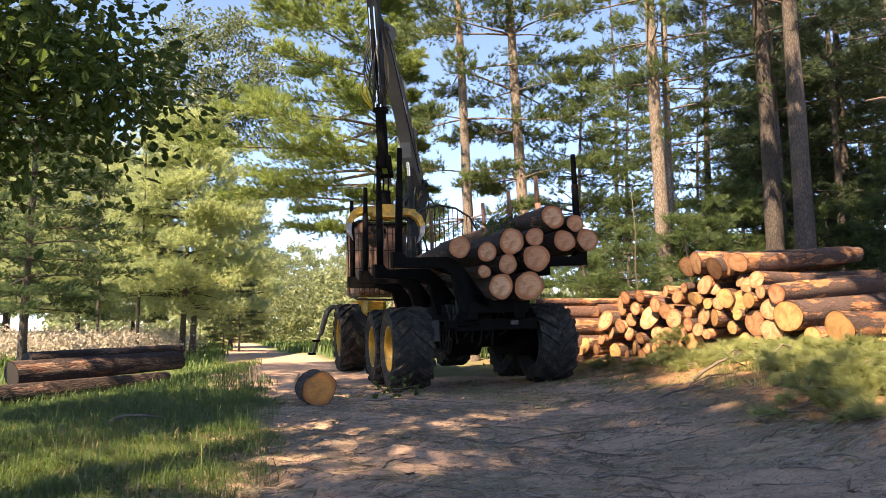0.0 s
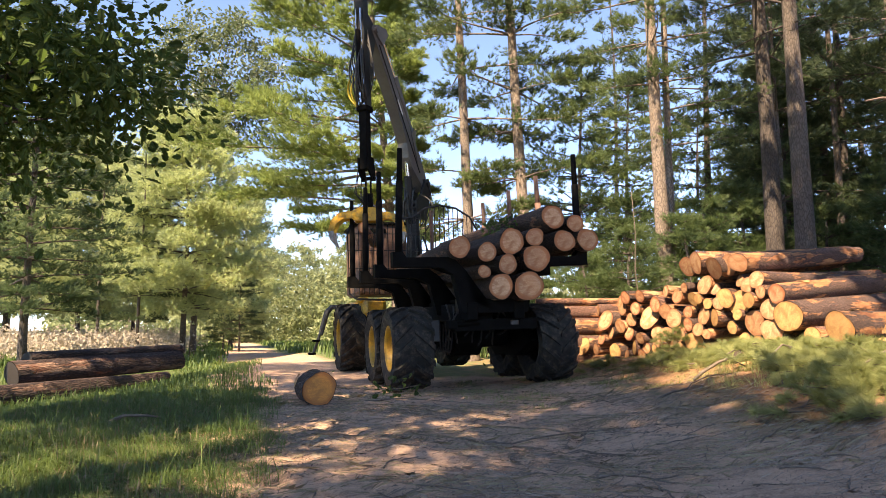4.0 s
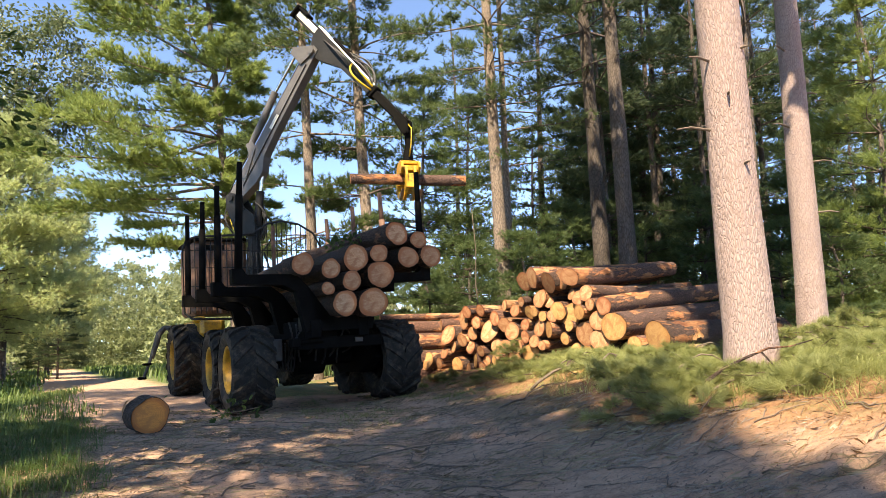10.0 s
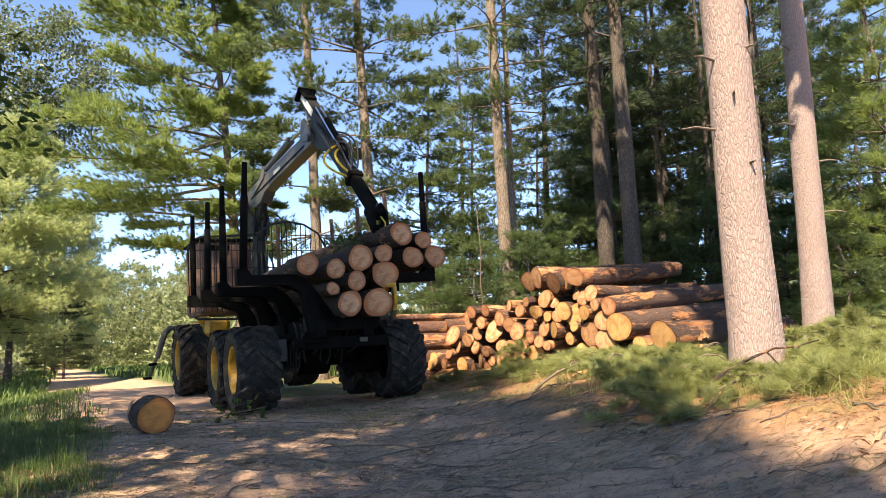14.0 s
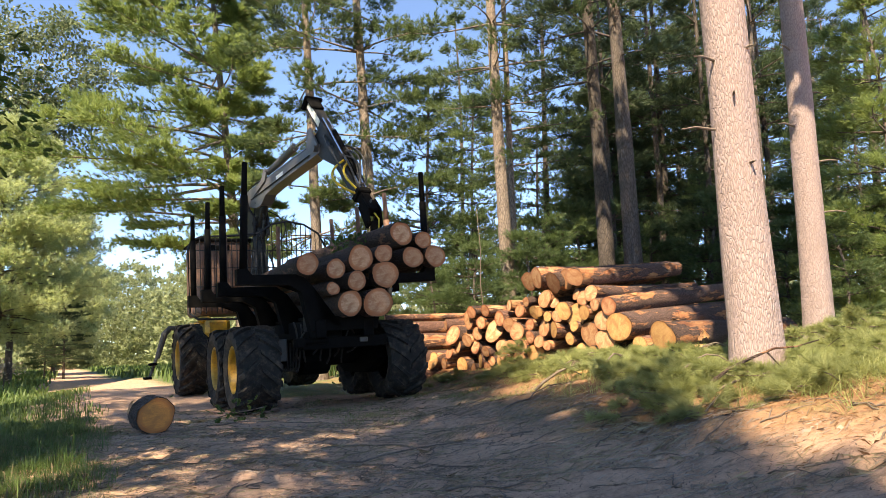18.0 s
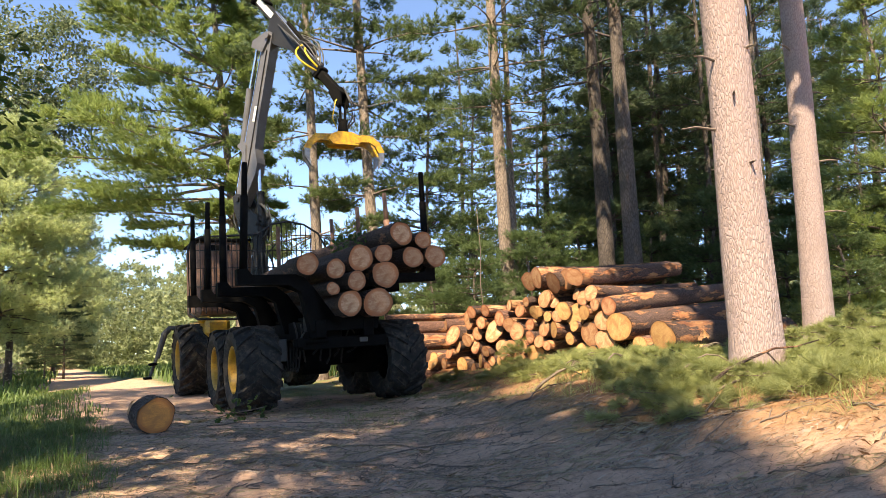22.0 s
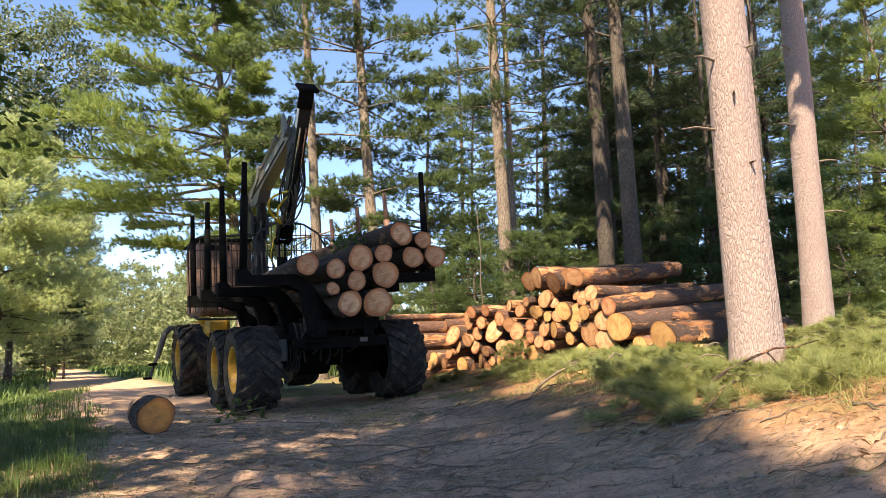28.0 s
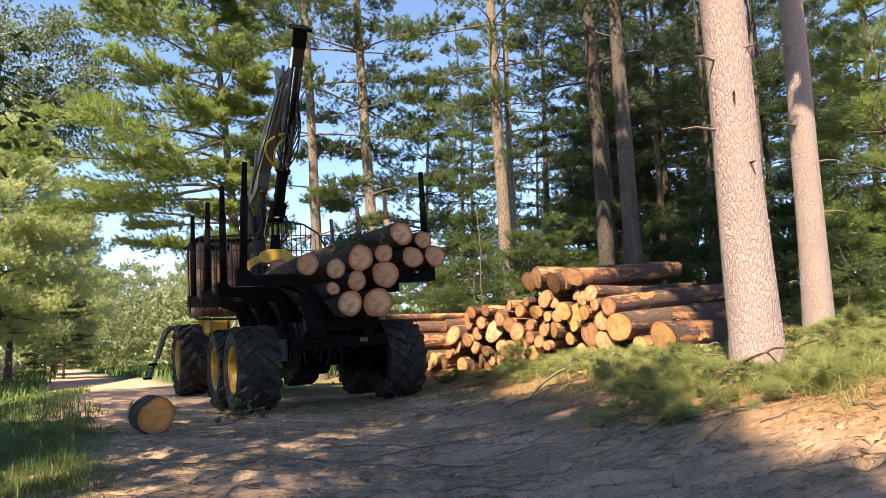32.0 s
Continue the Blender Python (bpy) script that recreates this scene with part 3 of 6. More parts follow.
# the two near pines beside the pile
big_pine = pine("pine_tree", 17.0, 0.47, 8.6, 4.0, 18, NEEDLE_BLUE, BARK_NEAR, "big pine with pinkish grey plated bark",
     x=4.11, y=5.9, lean=(-0.014, 0), flare=1.14, whorls=11, per=7, twigs=8, tufts=4, needles=7, needle=0.34, wide=0.12, shape=0.5, one_side=1.7)
side_pine = pine("pine_tree", 17.0, 0.40, 8.5, 3.6, 19, NEEDLE_BLUE, BARK_NEAR, "pine with reddish grey bark beside the log pile",
     x=6.93, y=8.55, lean=(0.0, 0), flare=1.14, whorls=11, per=7, twigs=8, tufts=4, needles=7, needle=0.34, wide=0.12, shape=0.5, one_side=1.7)

def stubs(tree, dia, rows, lean=0.0):
    """Short dead branch stubs that stick out of a trunk."""
    for z, a, l in rows:
        bm = bmesh.new()
        c, s = math.cos(radians(a)), math.sin(radians(a))
        r = dia / 2 * (1 - z / 17)
        tube(bm, [(lean * z + c * r * 0.7, s * r * 0.7, z), (lean * z + c * (r + l * 0.6), s * (r + l * 0.6), z + 0.05 * l), (lean * z + c * (r + l), s * (r + l), z - 0.03 * l)], [0.016, 0.011, 0.006], 6)
        part("branch_stub", bm, TWIG, tree, "short dead branch stub")


stubs(big_pine, 0.47, ((2.9, 200, 0.30), (2.25, 185, 0.38), (3.6, 255, 0.12), (3.0, 290, 0.08), (2.55, 240, 0.10), (1.9, 265, 0.08), (3.75, 320, 0.15)), -0.014)
stubs(side_pine, 0.40, ((3.1, 200, 0.35), (2.6, 330, 0.25), (4.2, 210, 0.3), (3.6, 350, 0.2), (1.9, 340, 0.3)))
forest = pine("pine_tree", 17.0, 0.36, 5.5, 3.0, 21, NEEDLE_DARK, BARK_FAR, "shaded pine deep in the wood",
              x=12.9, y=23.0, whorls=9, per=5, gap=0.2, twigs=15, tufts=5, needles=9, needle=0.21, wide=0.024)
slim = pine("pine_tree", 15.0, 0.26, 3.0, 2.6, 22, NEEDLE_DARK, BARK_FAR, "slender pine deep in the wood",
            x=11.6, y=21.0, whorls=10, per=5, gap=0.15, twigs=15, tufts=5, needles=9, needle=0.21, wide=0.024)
young = pine("pine_tree", 9.5, 0.17, 0.6, 2.3, 23, NEEDLE_BLUE, BARK_FAR, "young bushy white pine at the wood's edge",
             x=4.6, y=24.0, whorls=14, per=6, shape=0.8, twigs=9, tufts=5, needles=10, needle=0.19, wide=0.024)
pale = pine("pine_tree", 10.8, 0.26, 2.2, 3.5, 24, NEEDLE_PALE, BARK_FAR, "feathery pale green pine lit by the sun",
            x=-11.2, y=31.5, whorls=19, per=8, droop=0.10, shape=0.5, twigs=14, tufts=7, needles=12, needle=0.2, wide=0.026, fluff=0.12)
shady = pine("pine_tree", 12.0, 0.28, 1.8, 3.2, 25, NEEDLE_DARK, BARK_FAR, "dark feathery pine beside the track",
             x=-12.9, y=22.5, whorls=20, per=7, twigs=11, tufts=6, needles=13, needle=0.2, wide=0.02)
sapling = pine("pine_sapling", 2.6, 0.05, 0.15, 0.95, 26, NEEDLE_BLUE, BARK_FAR, "bushy pine sapling in the undergrowth",
               x=4.4, y=17.0, whorls=9, per=6, twigs=6, tufts=5, needles=9, needle=0.13, wide=0.015)
for x, y, a, s in ((14.2, 22.0, 70, 1.0), (16.5, 25.5, 130, 0.95), 
                   (21.0, 26.5, 10, 1.0), (17.5, 18.5, 80, 0.9), (21.5, 20.0, 160, 1.0), 
                   (23.5, 31.5, 280, 1.05), (28.5, 34.0, 122, 1.2),
                   (29.0, 27.0, 166, 1.0), (15.0, 31.0, 99, 1.05), (17.6, 28.0, 188, 1.0), (20.0, 34.0, 277, 1.1), (17.0, 38.0, 150, 1.2), (22.5, 37.0, 260, 1.1), (26.0, 30.0, 20, 1.0), (10.2, 27.5, 100, 1.0), (13.6, 25.5, 310, 1.0), (16.0, 35.0, 200, 1.1)):
    place(forest, x, y, a, s)
for x, y, a, s in ((12.2, 19.2, 50, 0.9), (13.7, 18.7, 190, 1.0), (9.6, 20.3, 300, 0.9), (15.6, 21.0, 20, 1.0),
                   (19.3, 23.2, 80, 1.0), (8.2, 34.0, 140, 1.1), (19.0, 16.6, 240, 0.85), (23.5, 18.0, 44, 0.95), (-12.6, 30.2, 200, 0.6), (-15.6, 33.0, 300, 0.6)):
    place(slim, x, y, a, s)
for x, y, a, s in ((6.6, 25.5, 40, 1.0), (14.5, 13.5, 20, 0.62), (17.0, 14.5, 140, 0.7),
                   (11.2, 18.0, 250, 0.5), (13.0, 12.0, 300, 0.42), (16.0, 17.5, 80, 0.8), (20.5, 15.0, 190, 0.8), (9.3, 26.0, 60, 0.9), (11.5, 24.5, 210, 0.75), (14.0, 29.5, 170, 0.8), (17.2, 32.5, 230, 0.9), (19.5, 28.5, 330, 0.8), (23.0, 27.0, 30, 0.9), (26.5, 24.0, 90, 0.9)):
    place(young, x, y, a, s)
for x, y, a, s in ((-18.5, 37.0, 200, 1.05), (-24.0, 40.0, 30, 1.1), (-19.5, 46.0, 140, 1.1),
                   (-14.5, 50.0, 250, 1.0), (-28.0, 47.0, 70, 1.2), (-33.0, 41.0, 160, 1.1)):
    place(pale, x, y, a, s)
for x, y, a, s in ((-11.4, 41.0, 200, 0.44), (-12.6, 42.0, 100, 0.34), (11.2, 23.4, 70, 0.8), (12.9, 26.6, 160, 1.0)):
    place(shady, x, y, a, s)
for x, y, a, s in ((5.9, 17.4, 60, 1.1), (3.4, 17.6, 130, 0.9), (6.8, 18.8, 200, 1.3), (9.4, 17.6, 20, 1.2), (10.6, 16.6, 290, 1.4),
                   (12.4, 15.4, 160, 1.5), (2.4, 18.2, 310, 0.8), (11.2, 11.6, 90, 1.0), (12.6, 10.4, 240, 1.2), (14.4, 12.0, 15, 1.5),
                   (9.4, 10.9, 110, 0.8), (8.1, 19.4, 70, 1.5), (4.9, 19.6, 250, 1.4), (10.4, 13.6, 333, 1.0)):
    place(sapling, x, y, a, s)
pine("pine_tree", 6.8, 0.13, 0.5, 1.9, 28, NEEDLE_SUN, BARK_FAR, "young pine with light green sunlit needles",
     x=11.3, y=11.7, whorls=12, per=6, twigs=14, tufts=6, needles=12, needle=0.15, wide=0.013, shape=0.7)
pine("pine_tree", 20.0, 0.38, 12.2, 2.3, 29, NEEDLE_DARK, BARK_FAR, "tall pine behind the camera with a small high crown",
     x=-5.15, y=-1.2, whorls=10, per=6, shape=0.4, twigs=8, tufts=4, needles=6, needle=0.3, wide=0.055, gap=0.15)
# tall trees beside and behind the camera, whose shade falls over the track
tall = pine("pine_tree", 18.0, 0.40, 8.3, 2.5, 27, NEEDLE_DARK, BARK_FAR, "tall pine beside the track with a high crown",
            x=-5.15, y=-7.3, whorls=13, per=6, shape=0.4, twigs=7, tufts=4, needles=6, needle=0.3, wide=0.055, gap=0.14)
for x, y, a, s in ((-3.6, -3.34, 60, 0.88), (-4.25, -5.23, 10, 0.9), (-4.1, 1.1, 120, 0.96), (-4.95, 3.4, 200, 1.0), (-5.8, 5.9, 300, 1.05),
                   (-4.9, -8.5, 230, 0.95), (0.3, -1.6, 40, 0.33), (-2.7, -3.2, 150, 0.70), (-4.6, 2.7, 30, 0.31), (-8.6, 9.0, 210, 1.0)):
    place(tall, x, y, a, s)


def far_woods():
    """The tree line all round the clearing, as one mass of small pines; thickest beyond the track's end."""
    rng = np.random.RandomState(77)
    V, Fc = [], []
    nv = 0
    for k in range(96):
        fine = k < 44
        a = radians(-20 + 18 * k / 44 if fine else -2 + 342 * (k - 44) / 52) + rng.normal(0, 0.01)
        d = rng.uniform(84, 112) if k % 3 else rng.uniform(72, 84)
        h = rng.uniform(8, 11.5) * d / 95
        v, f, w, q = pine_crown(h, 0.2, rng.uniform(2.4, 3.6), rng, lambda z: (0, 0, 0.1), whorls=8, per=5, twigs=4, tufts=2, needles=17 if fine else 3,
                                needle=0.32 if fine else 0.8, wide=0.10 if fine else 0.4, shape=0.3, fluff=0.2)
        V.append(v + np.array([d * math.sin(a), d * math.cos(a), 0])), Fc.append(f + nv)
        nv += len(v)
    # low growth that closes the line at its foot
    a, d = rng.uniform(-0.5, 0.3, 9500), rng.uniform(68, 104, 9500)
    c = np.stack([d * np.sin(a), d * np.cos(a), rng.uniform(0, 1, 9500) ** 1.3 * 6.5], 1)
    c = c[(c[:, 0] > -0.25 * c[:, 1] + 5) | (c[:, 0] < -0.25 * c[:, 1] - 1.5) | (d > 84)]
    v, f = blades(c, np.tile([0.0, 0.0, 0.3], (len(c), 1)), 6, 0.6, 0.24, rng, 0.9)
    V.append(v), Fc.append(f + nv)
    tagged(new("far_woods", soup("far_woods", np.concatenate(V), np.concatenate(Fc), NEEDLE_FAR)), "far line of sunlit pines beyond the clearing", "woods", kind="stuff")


far_woods()
# ---------------------------------------------------------------- logs


def log_body(length, r0, r1, rng, sides=24, rings=8, bend=0.0):
    """A felled stem along local x from 0 to length, with a knobbly skin."""
    x = np.linspace(0, length, rings)
    a = np.arange(sides) * 2 * np.pi / sides
    r = np.interp(x, [0, length], [r0, r1])
    lump = 1 + 0.05 * np.sin(2 * a + rng.uniform(0, 6))[None] + 0.03 * np.sin(3 * a + rng.uniform(0, 6))[None] + 0.012 * rng.normal(0, 1, (rings, sides)) + 0.02 * np.sin(5 * a + rng.uniform(0, 6))[None]
    rr = r[:, None] * lump
    cy = bend * np.sin(x / length * np.pi)
    v = np.stack([np.repeat(x[:, None], sides, 1), cy[:, None] + rr * np.cos(a), rr * np.sin(a)], 2)
    i, j = np.meshgrid(np.arange(rings - 1), np.arange(sides), indexing="ij")
    f = np.stack([i * sides + j, (i + 1) * sides + j, (i + 1) * sides + (j + 1) % sides, i * sides + (j + 1) % sides], 2).reshape(-1, 4)
    return v, f


def disc(ring, side):
    """A sawn face on a ring of points, set a little out of the bark's edge."""
    c = ring.mean(0)
    inner = c + (ring - c) * 0.965
    mid = c + (ring - c) * 0.5
    inner[:, 0] += side * 0.004
    mid[:, 0] += side * 0.007
    n = len(ring)
    v = np.concatenate([inner, mid, [c + np.array([side * 0.008, 0, 0])]])
    k = np.arange(n)
    m = (k + 1) % n
    f = np.concatenate([np.c_[k, m, n + m], np.c_[k, n + m, n + k], np.c_[n + k, n + m, np.full(n, 2 * n)]])
    return v, f[:, ::-1] if side > 0 else f


def log(name, length, r0, r1, seed, m, cut, label, group="", bark=None, bend=0.0, scar=0, tilt=0.04):
    rng = np.random.RandomState(seed)
    v, f = log_body(length, r0, r1, rng, bend=bend)
    # saw cuts that are not quite square
    for ring in (v[0], v[-1]):
        ky, kz = rng.normal(0, tilt, 2)
        ring[:, 0] += ky * ring[:, 1] + kz * ring[:, 2]
    ob = new(name, soup("bark", v.reshape(-1, 3), f, bark or BARK_LOG, True))
    ob.matrix_basis = m
    for ring, side in ((v[0], -1), (v[-1], 1)):
        dv, df = disc(ring, side)
        part("cut_end", soup("cut_end", dv, df, cut), None, ob, "sawn growth-ring end")
    for k in range(scar):
        # a ragged flake where the bark is torn open, with a curled lip
        s0 = rng.uniform(0.03, 0.75) * length
        s1 = min(s0 + rng.uniform(0.15, 0.6), length * 0.97)
        a0, da = rng.uniform(0, 6.28), rng.uniform(0.2, 0.5)
        sv, n = [], 10
        for i in range(n):
            xx = s0 + (s1 - s0) * i / (n - 1)
            r = np.interp(xx, [0, length], [r0, r1]) * 1.05 + 0.004
            cy = bend * math.sin(xx / length * math.pi)
            w = da * (math.sin(math.pi * (i + 0.3) / n) ** 0.7) * rng.uniform(0.45, 1.25)
            slant = 0.5 * da * math.sin(i * 0.8 + seed)
            for q in (-1, -0.33, 0.33, 1):
                aa = a0 + slant + w * q
                lift = 0.012 * rng.uniform(0, 1) if abs(q) == 1 else 0
                sv.append((xx + rng.normal(0, 0.015), cy + (r + lift) * math.cos(aa), (r + lift) * math.sin(aa)))
        sf = [(4 * i + j, 4 * i + 4 + j, 4 * i + 5 + j, 4 * i + 1 + j) for i in range(n - 1) for j in range(3)]
        part("torn_bark_strip", soup("torn_bark_strip", np.array(sv), np.array(sf), SCAR, True), None, ob, "peeled strip of bare reddish wood")
    return tagged(ob, label, "log", group)


def axis(px, py, pz, bearing, slope=0.0, roll=0.0):
    """The pose of a log whose near end lies at a point and which runs off on that compass bearing."""
    return pose(px, py, pz, 0, -slope, 90 - bearing) @ pose(0, 0, 0, roll, 0, 0)
# ---------------------------------------------------------------- the forwarder
FORWARDER = pose(0.56, 11.4, 0.045, 0, -2.0, 16.0)
forwarder = tagged(new("forwarder"), "black and yellow six-wheeled timber forwarder loaded with pine logs", "forwarder")
forwarder.matrix_basis = FORWARDER


def tyre_mesh(r, w, lugs):
    """A balloon tyre with chevron lugs, round the x axis."""
    bm = bmesh.new()
    h = w / 2
    lathe(bm, [(-h * 0.60, r * 0.50), (-h * 0.88, r * 0.58), (-h, r * 0.74), (-h * 0.94, r * 0.90), (-h * 0.78, r * 0.925), (0, r * 0.935),
               (h * 0.78, r * 0.925), (h * 0.94, r * 0.90), (h, r * 0.74), (h * 0.88, r * 0.58), (h * 0.60, r * 0.50)], 40)
    carcass = bm.verts[:]
    for side in (-1, 1):
        for k in range(lugs):
            a0 = (k + (0.5 if side > 0 else 0)) * 2 * math.pi / lugs
            quads = []
            for i in range(5):
                s = i / 4
                x = side * h * (0.04 + 0.96 * s)
                a = a0 + 0.42 * s
                base = r * (0.915 if s < 0.8 else 0.88)
                top = r * (1.0 if s < 0.9 else 0.95)
                wd = 0.066 + 0.034 * s
                quads.append([bm.verts.new((x, q * math.cos(b), q * math.sin(b))) for q, b in
                              ((base, a - wd), (top, a - wd * 0.7), (top, a + wd * 0.7), (base, a + wd))])
            for u, v in zip(quads, quads[1:]):
                for j in range(3):
                    bm.faces.new((u[j], u[j + 1], v[j + 1], v[j]))
            bm.faces.new(quads[0])
            bm.faces.new(quads[-1][::-1])
            near = min(carcass, key=lambda p: (p.co - quads[2][0].co).length_squared)
            bm.faces.new((quads[2][0], quads[2][3], near))
    bmesh.ops.recalc_face_normals(bm, faces=bm.faces[:])
    return mesh_of("wheel", bm, RUBBER, False)


def rim_mesh(r, w):
    bm = bmesh.new()
    lathe(bm, [(-w * 0.43, r * 0.555), (-w * 0.43, r * 0.51), (-w * 0.36, r * 0.48), (-w * 0.12, r * 0.45), (-w * 0.06, r * 0.26), (-w * 0.06, 0.001)], 32)
    for k in range(10):
        a = k * 2 * math.pi / 10
        rod(bm, (-w * 0.06 - 0.03, r * 0.2 * math.cos(a), r * 0.2 * math.sin(a)), (-w * 0.06, r * 0.2 * math.cos(a), r * 0.2 * math.sin(a)), 0.018, n=6)
    rod(bm, (-w * 0.06 - 0.09, 0, 0), (-w * 0.06, 0, 0), r * 0.13, r * 0.15, 16)
    return mesh_of("rim", bm, RIM_YELLOW, True)


def add_wheels():
    rear, rear_rim = tyre_mesh(0.62, 0.62, 15), rim_mesh(0.62, 0.62)
    front, front_rim = tyre_mesh(0.735, 0.60, 17), rim_mesh(0.735, 0.60)
    for x, y, r, tyre, rim in ((1.14, 0.0, 0.62, rear, rear_rim), (1.14, 1.36, 0.62, rear, rear_rim), (1.16, 5.3, 0.735, front, front_rim)):
        for side in (-1, 1):
            m = pose(side * x, y, r, 37 * y, 0, 0) if side < 0 else pose(side * x, y, r, 11 + 23 * y, 0, 180)
            w = part("wheel", tyre, None, forwarder, "wide dusty black lugged tyre", m)
            part("rim", rim, None, w, "yellow steel rim")


add_wheels()


def hose(name, pts, r, material, parent, label=""):
    bm = bmesh.new()
    tube(bm, pts, r, 7)
    return part(name, bm, material, parent, label, smooth=True)


def add_chassis():
    for side in (-1, 1):
        bm = bmesh.new()
        box(bm, side * 0.36, 1.65, 1.13, 0.16, 5.1, 0.26)
        part("frame_beam", bm, DARK_STEEL, forwarder)
        bm = bmesh.new()
        prism(bm, [(-0.35, 0.66), (0.2, 0.42), (1.16, 0.42), (1.7, 0.66), (1.35, 0.84), (0.95, 0.98), (0.4, 0.98), (0.0, 0.84)], side * 0.80 - 0.09, side * 0.80 + 0.09)
        part("bogie_arm", bm, DARK_STEEL, forwarder)
    bm = bmesh.new()
    rod(bm, (-0.85, 0.68, 0.70), (0.85, 0.68, 0.70), 0.14, n=14)
    rod(bm, (-0.22, 0.68, 0.70), (0.22, 0.68, 0.70), 0.27, n=18)
    part("rear_axle", bm, DARK_STEEL, forwarder)
    bm = bmesh.new()
    rod(bm, (-0.9, 5.3, 0.735), (0.9, 5.3, 0.735), 0.15, n=14)
    part("front_axle", bm, DARK_STEEL, forwarder)
    # the rear cross member with its lamp box
    bm = bmesh.new()
    box(bm, 0.05, -0.66, 0.93, 1.3, 0.16, 0.17)
    box(bm, -0.62, -0.70, 0.95, 0.12, 0.2, 0.13)
    box(bm, -0.20, -0.55, 1.08, 0.5, 0.12, 0.2)
    rear = part("rear_cross_member", bm, DARK_STEEL, forwarder)
    bm = bmesh.new()
    box(bm, 0.33, -0.755, 0.95, 0.12, 0.03, 0.07)
    part("rear_lamp", bm, LAMP_GLASS, rear, "small dusty round-cornered rear lamp")
    bm = bmesh.new()
    rod(bm, (-0.62, -0.74, 0.95), (-0.22, -0.74, 0.97), 0.045, n=10)
    part("tow_pin", bm, DARK_STEEL, rear)
    bm = bmesh.new()
    for i in range(6):
        tube(bm, arc((-0.75 + 0.05 * i, -0.35, 0.95), (-0.66 + 0.03 * i, -0.1, 0.55), 0.06 + 0.02 * i, 7), 0.014, 5)
    box(bm, -0.78, -0.3, 0.86, 0.14, 0.2, 0.32)
    part("hose_bundle", bm, HOSE, forwarder)
    for k in range(9):
        x = -0.62 + 0.11 * k
        hose("hose", arc((x, -0.45, 1.25 - 0.03 * (k % 3)), (x + 0.12 * math.sin(2.1 * k), -0.25, 0.62 + 0.05 * (k % 4)), 0.10 + 0.05 * ((k * 2) % 5), 8, (0.6 * math.cos(1.9 * k), -0.5, -0.2)), 0.013, HOSE, forwarder)
    bm = bmesh.new()
    box(bm, -0.34, -0.5, 1.22, 0.26, 0.18, 0.22)
    for k in range(3):
        rod(bm, (-0.44 + 0.1 * k, -0.62, 1.2), (-0.44 + 0.1 * k, -0.56, 1.2), 0.025, n=8)
    part("valve_block", bm, BOOM_BLACK, forwarder)
    bm = bmesh.new()
    box(bm, 0, 1.8, 1.31, 0.56, 4.2, 0.05)
    part("bunk_floor", bm, DARK_STEEL, forwarder)


add_chassis()
BOLSTERS = (-0.80, 0.55, 1.90, 3.30)


def bolster_mesh(lift):
    half = [(1.50, 1.72 + lift), (0.80, 1.70 + lift), (0.62, 1.60 + lift), (0.50, 1.10), (0, 1.10)]
    inner = [(0, 1.30), (0.36, 1.30), (0.44, 1.72), (0.62, 1.85 + lift), (1.30, 1.85 + lift), (1.36, 1.93 + lift), (1.50, 1.93 + lift)]
    ring = half + [(-x, z) for x, z in half[-2::-1]] + [(-x, z) for x, z in inner[::-1]] + inner[1:]
    bm = bmesh.new()
    a = [bm.verts.new((x, -0.085, z)) for x, z in ring]
    b = [bm.verts.new((x, 0.085, z)) for x, z in ring]
    n = len(ring)
    for i in range(n):
        bm.faces.new((a[i], a[(i + 1) % n], b[(i + 1) % n], b[i]))
    f = [bm.faces.new(a), bm.faces.new(b[::-1])]
    bmesh.ops.triangulate(bm, faces=f)
    bmesh.ops.recalc_face_normals(bm, faces=bm.faces[:])
    return bm


def add_bunk():
    sleeve, peg = bmesh.new(), bmesh.new()
    rod(sleeve, (0, 0, -0.12), (0, 0, 1.08), 0.056, 0.052, 12)
    rod(peg, (0, 0, 1.0), (0, 0, 1.55), 0.043, 0.038, 12)
    dark_sleeve, dark_peg = mesh_of("stake", sleeve, DARK_STEEL), mesh_of("stake_top", peg, DARK_STEEL)
    brown_sleeve, brown_peg = dark_sleeve.copy(), dark_peg.copy()
    brown_sleeve.materials[0] = brown_peg.materials[0] = RUSTY
    for k, y in enumerate(BOLSTERS):
        lift = 0.06 if k == 0 else 0.0
        b = part("bolster", bolster_mesh(lift), DARK_STEEL, forwarder, "black welded steel log bolster", pose(0, y, 0))
        for side in (-1, 1):
            rusty = side > 0 and k > 0
            s = part("stake", brown_sleeve if rusty else dark_sleeve, None, b, "rusty brown stake" if rusty else "black steel stake",
                     pose(side * 1.40, 0, 1.88 + lift, 0, (-1.5 if side > 0 else 1.0) + (1.2, -0.6, 0.3, -0.8)[k], 0))
            bm = dark_peg if not rusty else brown_peg
            part("stake_top", bm, None, forwarder, "", pose(side * 1.40, y, 1.88 + lift, 0, (-1.5 if side > 0 else 1.0) + (1.2, -0.6, 0.3, -0.8)[k], 0))


add_bunk()


